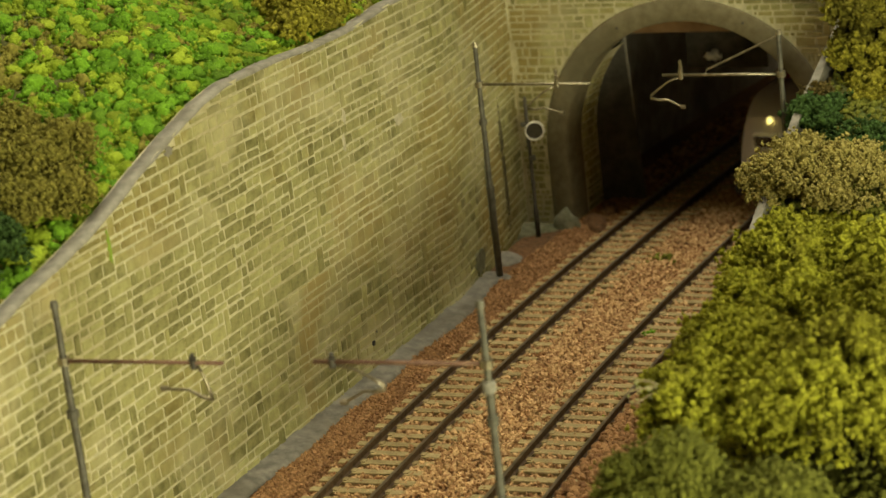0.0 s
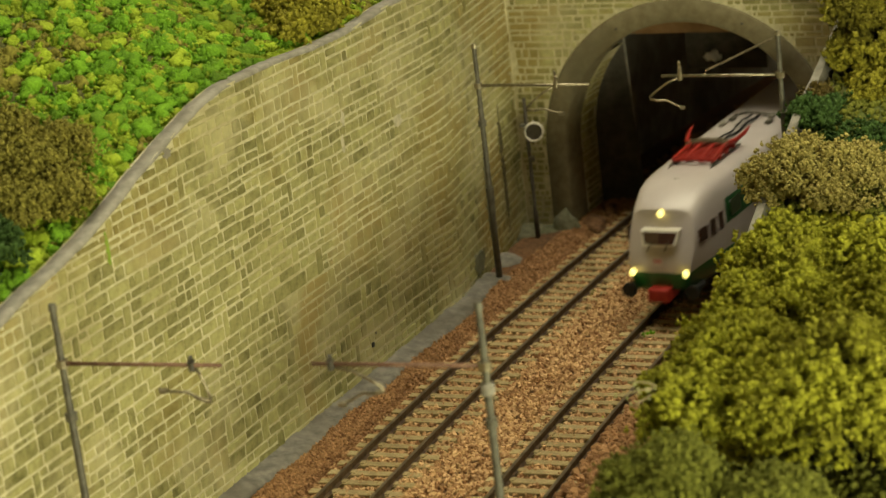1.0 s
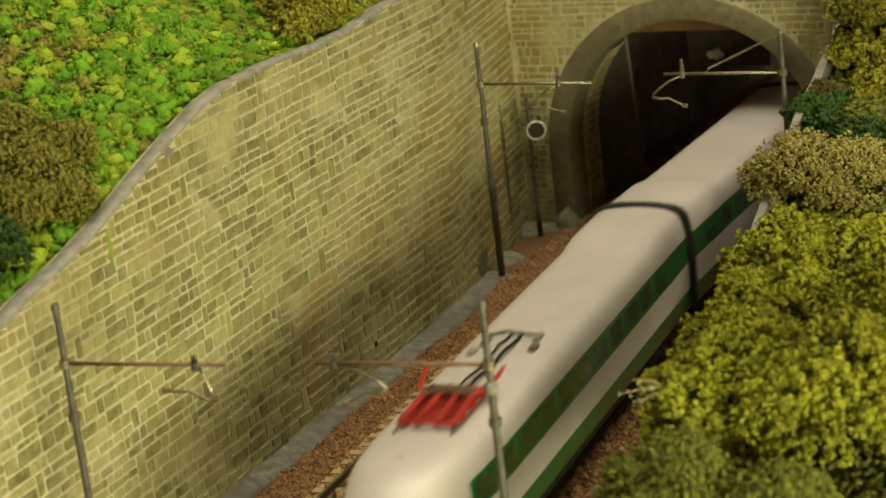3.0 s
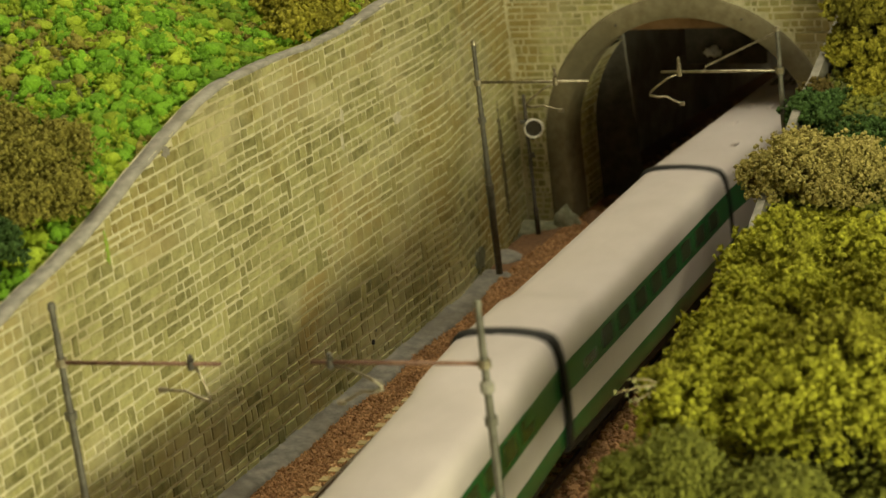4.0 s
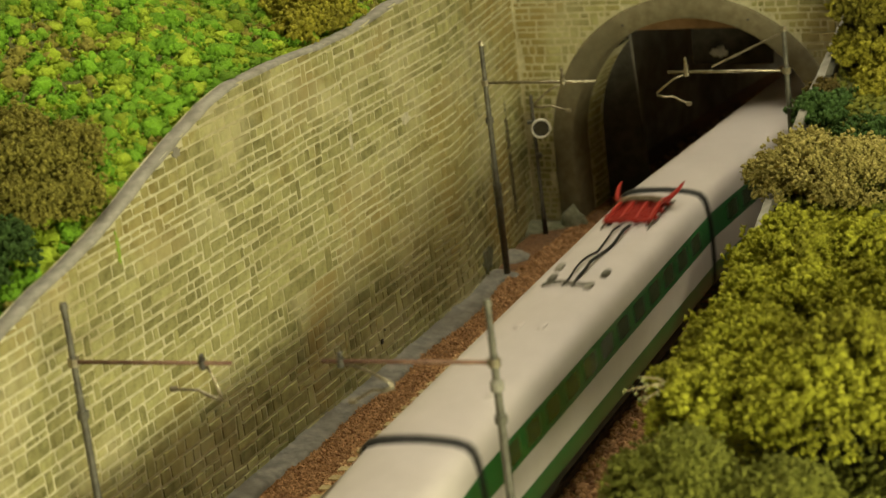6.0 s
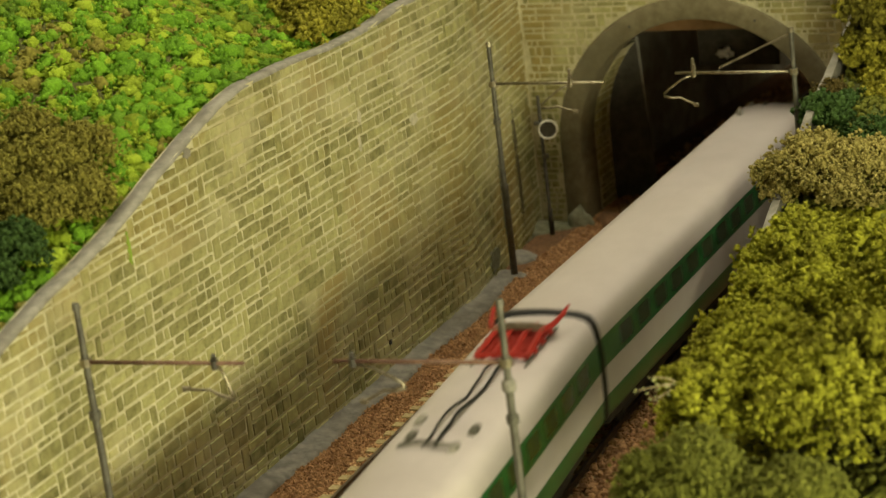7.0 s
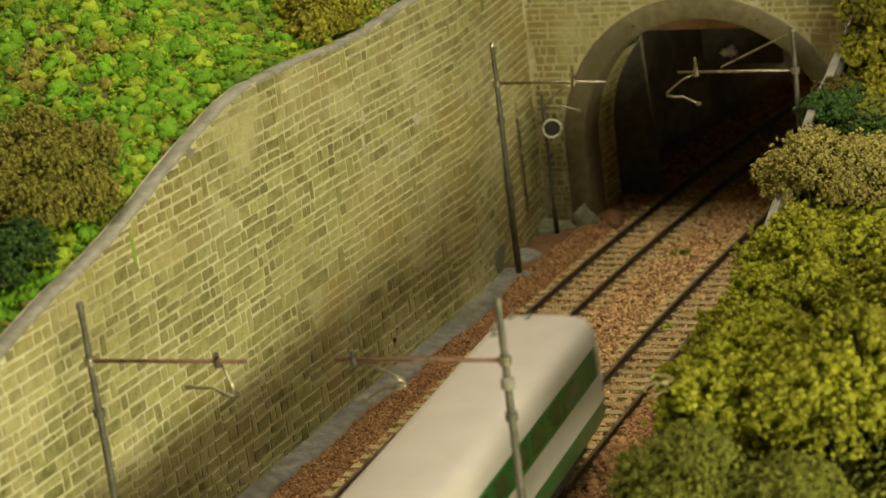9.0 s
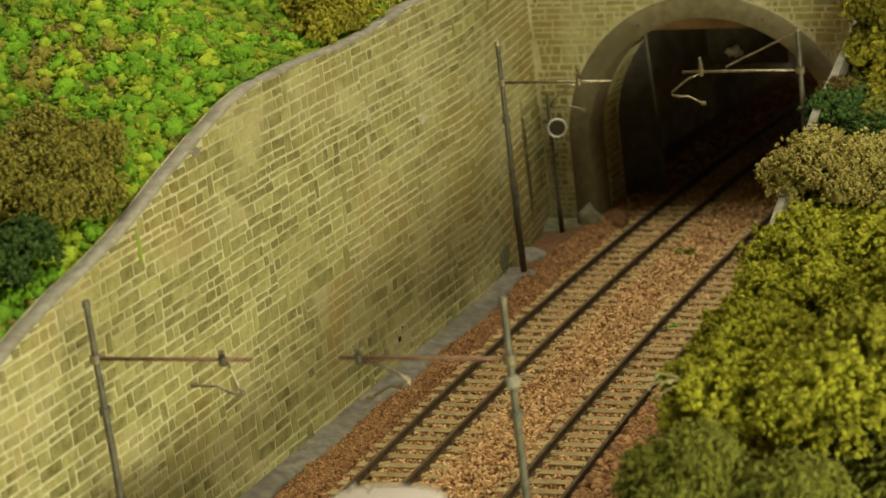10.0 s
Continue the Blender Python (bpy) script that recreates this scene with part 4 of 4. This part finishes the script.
    if tail:
        for y in (-10.5, 10.5):
            bm = bmesh.new()
            tube(bm, [(-half + 2, y, 12.6), (-half - 5, y, 12.6), (-half - 5.1, y, 12.6), (-half - 6.4, y, 12.6)], [1.3, 1.3, 2.8, 2.8], 12)
            part("buffer", bm, M_rubber, car, "black buffer")
        for k, (x, y) in enumerate(((-half + 12, -11.0), (-half + 4, -8.5), (-half + 18, -9), (-half + 5, -3))):
            bm = bmesh.new()
            tube(bm, [(x, y, 41), (x, y, 43.9), (x, y, 44.0), (x, y, 45.0)], [1.5, 1.3, 0.8, 0.5], 8)
            part("roof_stud", bm, M_coping, car, "small grey roof fitting")
    if panto is not None:
        pantograph(car, half - panto)
    if cables is not None:
        roof_cables(car, half - cables[0], half - cables[1], int(length))
    for d, y in vents:
        bm = bmesh.new()
        box(bm, (half - d - 2.2, y - 1.2, 42.4), (half - d + 2.2, y + 1.2, 44.6), bevel=0.6)
        part("roof_vent", bm, M_cream, car)
    CARS.append((car, (s_front + s_rear) / 2, (half - 42) ** 2 / (2 * RR) + 0.6))
    return car


coach(1318.0, 1543.0, "cream and green streamlined driving coach with lit lamps", nose=True, bulge_rear=True, panto=52, cables=(66, 106))
coach(1543.0, 1709.7, "cream and green middle coach with a plain roof", bulge_front=True)
coach(1709.7, 1921.5, "cream and green middle coach carrying a red pantograph", panto=212 - 28, cables=(212 - 42, 212 - 98), vents=((57, -2), (80, -3), (80, 4), (30, 8)))
coach(1921.5, 2161.0, "cream and green last coach with a rounded end", tail=True)


# ---- foliage ----
def crown_points(mounds, count, r, fill=0.2, spread=1.0, per=14):
    """Small puffs of leaves on the ragged skin of several mounds (x, y, z, rx, ry, rz), and some scraps inside."""
    out = []
    area = [m[3] * m[4] for m in mounds]
    for m, a in zip(mounds, area):
        k = int(count * a / sum(area))
        puffs = r.normal(size=(max(k // per, 4), 3))
        puffs /= np.linalg.norm(puffs, axis=1)[:, None]
        puffs[:, 2] = np.where(puffs[:, 2] < -0.3, -puffs[:, 2], puffs[:, 2])
        c = np.array(m[:3]) + puffs * (0.84 + 0.26 * r.rand(len(puffs)))[:, None] * np.array(m[3:])
        pick = r.randint(0, len(puffs), k)
        wide = spread * (0.6 + 0.8 * r.rand(len(puffs)))[pick]
        p = c[pick] + r.normal(size=(k, 3)) * wide[:, None]
        inner = r.rand(k) < fill
        p[inner] = np.array(m[:3]) + (p[inner] - np.array(m[:3])) * r.uniform(0.6, 0.9, inner.sum())[:, None]
        out.append(p)
    return np.concatenate(out)


def bush(name, label, category, mounds, count, size, mat, ground, seed, fine=False, spread=1.0, per=14):
    r = np.random.RandomState(seed)
    m0 = np.array(mounds)
    x, y = m0[:, 0].mean(), m0[:, 1].mean()
    t = thing(name, label, category)
    lobes = []
    for x0, y0, z0, rx, ry, rz in mounds:
        lobes.append((x0, y0, z0, rx * 0.90, ry * 0.90, rz * 0.90))
        for _ in range(7):
            d = r.normal(size=3)
            d /= np.linalg.norm(d)
            d[2] = abs(d[2]) * 0.9 - 0.15
            k = r.uniform(0.30, 0.46)
            lobes.append((x0 + d[0] * rx * 0.76, y0 + d[1] * ry * 0.76, z0 + d[2] * rz * 0.76, rx * k, ry * k, rz * k))
    p = crown_points(lobes, count, r, 0.2, spread, per)
    lumps("crown", p, size * (0.6 + 0.8 * r.rand(len(p))), mat, t, seed, fine, int((1.2 if spread > 1.0 else 3.5) * len(p)))
    bm = bmesh.new()
    core = Vector((x, y, ground - 1))
    tube(bm, [core, core + Vector((0.6, 0.3, (m0[:, 2].mean() - ground) * 0.6)), Vector((x, y, m0[:, 2].mean()))], [2.2, 1.6, 0.6], 7)
    part("trunk", bm, M_twig, t, "thin brown stem")
    for m in mounds:
        bm = bmesh.new()
        tip = Vector(m[:3])
        tube(bm, [core + Vector((0, 0, 2)), core.lerp(tip, 0.5) + Vector((r.normal(), r.normal(), 2)), tip], [1.1, 0.8, 0.3], 6)
        part("limb", bm, M_twig, t)
    return t


bush("bush", "big lime green foam bush on the bank beside the track", "bush",
     [(95, 562, 46, 21, 23, 22), (113, 547, 44, 24, 24, 24), (72, 503, 41, 19, 22, 20), (90, 480, 42, 24, 24, 23), (86, 528, 43, 21, 22, 21), (112, 500, 42, 24, 24, 22), (61, 496, 40, 14, 15, 15), (71, 522, 41, 15, 16, 16), (53, 486, 42, 11, 12, 13), (62, 508, 38, 12, 13, 14)],
     60000, 0.66, M_leaf_lime, 20, 21, spread=0.95)
bush("bush", "mossy olive green low bush in front of a lime bush", "bush", [(47, 449, 41, 11, 12, 11.5), (38, 454, 37, 9, 10, 10), (66, 437, 37, 12, 12, 9), (42, 441, 35, 11, 10, 9)], 24000, 0.5, M_leaf_moss, 18, 22, spread=1.1, per=22)
bush("bush", "dull olive brown foam bush on the bank", "bush", [(118, 664, 47, 15, 16, 14), (130, 660, 45, 16, 16, 14), (108.5, 668, 46, 9, 10, 10), (117, 678, 50, 7, 8, 8)], 24000, 0.55, M_leaf_olive, 28, 23, spread=1.15, per=26)
bush("bush", "bluish dark green small bush on the bank", "bush", [(131, 706, 54, 9, 9, 8), (129, 703, 57, 8, 8, 7), (137, 712, 54, 9, 9, 9)], 4000, 0.85, M_leaf_dark, 38, 24)
bush("bush", "bluish dark green bush beside a golden tree", "bush", [(143, 688, 49, 13, 11, 9), (152, 680, 46, 12, 11, 9)], 3400, 0.85, M_leaf_dark, 36, 25)
bush("bush", "dark brown dry small bush by the wall", "bush", [(131, 713, 58, 6, 6, 5.5), (134, 716, 61, 4.5, 4.5, 4.5)], 3000, 0.55, M_leaf_dry, 45, 26)
bush("tree", "golden yellow small tree near the tunnel mouth", "tree", [(150, 729, 86, 9, 10, 14), (157, 726, 73, 15, 14, 16), (164, 740, 88, 16, 14, 16), (158, 716, 60, 14, 12, 12)], 12000, 0.85, M_leaf_gold, 40, 27)


def hill_point(a, b, up=0.0):
    a, b = float(a), float(b)
    q = on_wall(a, 0, b)
    return (q.x, q.y, hill_height(a, b) + float(up))


def hill_bush(label, spots, count, size, mat, seed, fine=False, spread=1.3):
    m = [(*hill_point(a, b, h * 0.55), rx, rx, h) for a, b, rx, h in spots]
    g = min(hill_height(a, b) for a, b, _, _ in spots)
    bush("bush", label, "bush", m, count, size, mat, g, seed, fine, spread, 24)


hill_bush("brownish olive foam bush behind the wall's coping", [(-159, 20, 9, 9), (-172, 13, 8, 8), (-168, 24, 10, 10), (-182, 20, 9, 9)], 15000, 0.5, M_leaf_brown, 31)
hill_bush("brownish olive foam bush on the hillside", [(-161, 36, 9, 8), (-176, 36, 10, 9), (-190, 34, 10, 9)], 11000, 0.5, M_leaf_brown, 32)
hill_bush("dark green small bush behind the coping", [(-204, 14, 8, 10), (-214, 18, 8, 10)], 3800, 0.65, M_leaf_dark, 33)
hill_bush("golden brown leafy shrub overhanging the wall", [(-38, 13, 8, 6), (-26, 13, 8, 6), (-16, 12, 7, 5), (-24, 24, 9, 8)], 5000, 0.8, M_leaf_gold, 34)


def hill_cover(name, label, count, size, mat, seed, keep):
    r = np.random.RandomState(seed)
    pts, sz, big, bsz = [], [], [], []
    while len(pts) < count:
        a, b = r.uniform(-245, 15), 6 + 92 * r.rand() ** 1.15
        if keep(a, b, r):
            k = size * (0.45 + 1.0 * r.rand() ** 2)
            big.append(hill_point(a, b, k * 0.25))
            bsz.append(k * 0.72)
            for _ in range(int(4 + 3.0 * k * k)):
                d = r.normal(size=3)
                d *= k * r.uniform(0.7, 1.05) / np.linalg.norm(d)
                b2 = max(b + d[1], 7.2)
                pts.append(hill_point(a + d[0], b2, max(d[2], -0.2) * 0.8 + 0.3))
                sz.append(r.uniform(0.5, 1.1) * (0.45 + 0.16 * k))
    t = thing(name, label, "ground cover", kind="stuff")
    tuft = lumps("tufts", big, bsz, mat, t, seed + 7, True)
    tuft.data.polygons.foreach_set("use_smooth", [True] * len(tuft.data.polygons))
    lumps("crumbs", pts, sz, mat, t, seed, False, len(pts))


def patch(a, b, seed):
    return noise.noise(Vector((a * 0.018, b * 0.03, seed)))


hill_cover("ground_cover", "bright green foam flock scattered over the hillside", 30000, 3.1, M_flock_green, 41, lambda a, b, r: patch(a, b, 2) + r.rand() * 0.6 > 0.06)
hill_cover("ground_cover", "yellow green foam flock scattered over the hillside", 24000, 2.7, M_flock_yellow, 42, lambda a, b, r: patch(a, b, 9) + r.rand() * 0.6 + (0.25 if b < 30 and -150 < a < -50 else 0) - max(b - 35, 0) * 0.006 > 0.15)
hill_cover("ground_cover", "brown and olive foam flock on the hillside", 10000, 2.2, M_leaf_brown, 43, lambda a, b, r: patch(a, b, 5) + r.rand() * 0.5 > 0.2)


def bank_cover(name, label, count, size, mat, seed, s0, s1, o0, o1):
    r = np.random.RandomState(seed)
    pts = []
    for _ in range(count):
        s, o = r.uniform(s0, s1), r.uniform(o0, o1)
        pts.append(tuple(on_track(s, o, inner_bank_height(s, o) + r.uniform(0, size * 0.5))))
    tagged(lumps(name, pts, size * (0.5 + 0.8 * r.rand(count)), mat, None, seed), label, "ground cover", kind="stuff")


bank_cover("bank_cover", "lime green foam flock along the bank's foot", 2600, 1.6, M_leaf_lime, 51, 960, 1200, -75, -34)
bank_cover("bank_cover", "olive foam flock covering the bank", 9000, 1.1, M_leaf_moss, 52, 900, 1310, -125, -40)


def buried_edge():
    r = np.random.RandomState(57)
    pts = [tuple(on_track(r.uniform(960, 1300), -9.8 - 18 * r.rand() ** 1.3, r.uniform(-2.9, -1.9))) for _ in range(5200)]
    tagged(lumps("shoulder_ballast", pts, 0.55 + 0.75 * r.rand(len(pts)), M_ballast_dark, None, 57, smooth=False), "fine brown ballast burying the sleeper ends", "ballast", kind="stuff")


buried_edge()

# ---- small marks and growth ----
def smear(name, a, z, wide, high, mat, label, lean=0.0, proud=0.5, seed=1):
    """A flat irregular daub on the retaining wall."""
    r = random.Random(seed)
    bm = bmesh.new()
    front, back = [], []
    n = 18
    for k in range(n):
        q = 2 * math.pi * k / n
        m = r.uniform(0.65, 1.1)
        u, w = wide / 2 * math.cos(q) * m, high / 2 * math.sin(q) * m
        front.append(bm.verts.new(on_wall(a + u + lean * w, z + w, -proud + r.uniform(0, 0.12))))
        back.append(bm.verts.new(on_wall(a + u * 1.1 + lean * w, z + w * 1.1, 0.1)))
    bm.faces.new(front)
    for k in range(n):
        bm.faces.new((front[k], front[(k + 1) % n], back[(k + 1) % n], back[k]))
    bmesh.ops.recalc_face_normals(bm, faces=bm.faces)
    ob = part(name, bm, mat, WALL, label)
    return ob


M_daub = material("dry_plaster_daub", (0.44, 0.40, 0.27), (0.64, 0.59, 0.43), grain=500.0, rough=0.95, bump=0.5)
M_greenpaint = material("green_paint", (0.20, 0.30, 0.03), (0.30, 0.42, 0.06), grain=500.0, rough=0.8)
M_streak = material("dark_streak_brown", (0.05, 0.042, 0.018), (0.13, 0.11, 0.05), grain=300.0, rough=0.8, bump=0.6)
M_moss = material("grey_green_plaster", (0.13, 0.13, 0.075), (0.27, 0.26, 0.17), grain=350.0, rough=0.95, bump=0.5, stain=(0.06, 0.075, 0.025), stain_scale=60.0)
smear("plaster_daub", 0.9, 75, 6.5, 4.5, M_daub, "pale plaster daub", seed=2)
smear("plaster_daub", -37.0, 86, 2.4, 5.0, M_daub, "pale plaster daub", seed=3)
smear("plaster_daub", -39.0, 78, 1.8, 6.5, M_daub, "pale plaster daub", seed=4)
smear("paint_stroke", -174.2, 86.2, 1.5, 9.6, M_greenpaint, "light green paint stroke", lean=-0.02, seed=5)
smear("grey_patch", -139.6, 103, 4.0, 3.2, M_coping, "grey patch of plaster", seed=6)
smear("dark_spot", -36.2, 9.5, 1.6, 2.4, M_rubber, "small dark spot", seed=7)
smear("dark_spot", -33.5, 12.5, 0.8, 1.0, M_rubber, "small dark spot", seed=8)
smear("plaster_daub", 82, 22, 12, 46, M_moss, "large dull plaster patch", proud=0.6, seed=9)
smear("plaster_daub", 60, 6, 14, 9, M_moss, "dull plaster patch", proud=0.6, seed=10)
# a tall, narrow dark brown streak near the corner with the portal
smear("dark_streak", 104, 30, 4.5, 56, M_streak, "tall narrow dark brown streak", proud=0.45, seed=11)


def mound(name, at, size, mat, label, seed):
    """A rough heap on the ground."""
    bm = bmesh.new()
    bmesh.ops.create_icosphere(bm, subdivisions=3, radius=1.0)
    for v in bm.verts:
        d = 1 + 0.28 * noise.noise(v.co * 1.7 + Vector((seed, 0, 0))) + 0.12 * noise.noise(v.co * 5)
        v.co = Vector((at[0] + v.co.x * size[0] * d, at[1] + v.co.y * size[1] * d, at[2] + v.co.z * size[2] * d))
    tagged(part(name, bm, mat, smooth=True), label, "rubble")


q = on_portal(-4.5, -3, -4)
mound("plaster_lump", (q.x, q.y, -3), (5.5, 4.5, 8.5), M_moss, "pale grey plaster heap at the tunnel arch's foot", 1)
q = on_portal(-17, -3, -9)
mound("plaster_lump", (q.x, q.y, -4), (12, 9, 5.0), M_moss, "grey green plaster at the corner of the walls", 5)
q = on_wall(62, -3, -4)
mound("plaster_lump", (q.x, q.y, -4), (10, 8, 4.6), M_kerb, "grey concrete lump at a mast's foot", 9)
q = on_wall(84, -3, -3)
mound("plaster_lump", (q.x, q.y, -4), (8, 10, 4.6), M_kerb, "grey concrete lump beside the stone wall", 13)
q = on_portal(4, -3, 4)
mound("earth_lump", (q.x, q.y, -4), (5, 12, 5), M_earth, "red brown earth heap inside the tunnel mouth", 17)
q = on_portal(2, -3, 24)
mound("earth_lump", (q.x, q.y, -4), (4, 12, 4.5), M_earth, "red brown earth heap along the tunnel wall", 21)


def weed(s, off, size, mat, seed):
    r = np.random.RandomState(seed)
    p = on_track(s, off, -2.6)
    n = 26
    c = np.array(p[:]) + r.normal(size=(n, 3)) * np.array((size, size, size * 0.35))
    c[:, 2] = np.maximum(c[:, 2], -3.2)
    t = thing("weed", "tiny green weed tuft in the ballast", "weed", "weeds in the ballast")
    tagged(lumps("leaves", c, size * (0.2 + 0.25 * r.rand(n)), mat, t, seed), kind="stuff")


weed(1274, 28, 2.6, M_leaf_moss, 61)
weed(1197.5, 5.6, 1.4, M_flock_green, 62)
weed(1124, -7.0, 1.2, M_flock_yellow, 63)
weed(1236, 40, 1.0, M_leaf_moss, 64)


def sprig(root, tips, mat, label, seed):
    r = np.random.RandomState(seed)
    t = thing("dry_sprig", label, "twig")
    for tip in tips:
        bm = bmesh.new()
        a, c = Vector(root), Vector(tip)
        tube(bm, [a, a.lerp(c, 0.5) + Vector((0, 0, 0.8)), c], [0.35, 0.28, 0.15], 5)
        part("twig", bm, M_twig, t)
    pts = np.concatenate([np.array(root)[None] * (1 - k) + np.array(tip)[None] * k + r.normal(size=(2, 3)) * 0.5 for tip in tips for k in (0.35, 0.6, 0.85, 1.0)])
    tagged(lumps("lichen", pts, 0.22 + 0.22 * r.rand(len(pts)), mat, t, seed), kind="stuff")


sprig((80, 552, 50), [(70.5, 540.8, 56), (73, 543, 53), (75, 546, 57), (77, 547, 49), (72, 545, 49)], M_lichen, "pale lichen sprig in the lime bush", 71)
sprig((50, 486, 50), [(42, 475.8, 54.7), (37.1, 472.8, 55.4), (41, 474, 58), (41, 476, 51)], M_lichen, "pale lichen sprig beside the track", 72)
straw = thing("straw", "single pale dry straw caught in a bush", "straw")
bm = bmesh.new()
tube(bm, [(74, 545, 54.6), (79, 545.5, 54.2), (84, 545.4, 53.6)], 0.3, 5)
part("stalk", bm, M_lichen, straw)
tagged(lumps("portal_greenery", np.array([on_portal(102 + 5 * math.cos(k * 2.4) * (k % 5) / 3, PZ1 - 1 - (k % 4) * 3.2, -1 - (k % 3)) for k in range(60)]), 1.1 + np.random.RandomState(5).rand(60), M_leaf_moss, None, 81),
       "green trailing growth on the end wall's top", "ground cover", kind="stuff")

# ---- the stones of the walls ----
def uneven(u, z, b):
    """The wall's courses waver a little and its stones are not quite level."""
    w = noise.noise_vector(Vector((u * 0.05, z * 0.07, 4.0))) + 0.45 * noise.noise_vector(Vector((u * 0.22, z * 0.25, 9.0)))
    return on_wall(u + 0.8 * w.x, z + 0.45 * w.y * min(max(wall_top(u) - 4 - z, 0) / 8, 1), b)


lay_stones(stone_rows(-330, WEND, -2, 118, 2), uneven, below_top, WALL, lambda u, z: -215 < u < -60 and 40 < z < 75, top=wall_top)


def clear_of_arch(u, z, w, h):
    far = all(math.hypot(x - AU, max(y - AZ, 0)) > AO - 0.6 for x in (u, u + w / 2, u + w) for y in (z, z + h))
    return far and u > PU0 + 0.2 and u + w < PU1 - 1 and z + h < PZ1 - 0.5


lay_stones(stone_rows(PU0, 150, -3, 118, 6, 2.6, 3.7), on_portal, clear_of_arch, PORTAL, lambda u, z: u < 130 and z > 30, 300)


# ---- what moves ----
def motions():
    for car, s0, lean_in in CARS:
        rows = []
        for k in range(21):
            t = k * 0.5
            s = s0 - SPEED * t
            a = s / RR
            p = on_track(s, -lean_in)
            rows.append((t, pose(p.x * MM, p.y * MM, 0, 0, 0, math.degrees(math.atan2(-math.cos(a), -math.sin(a))))))
        walk(car, rows)


motions()
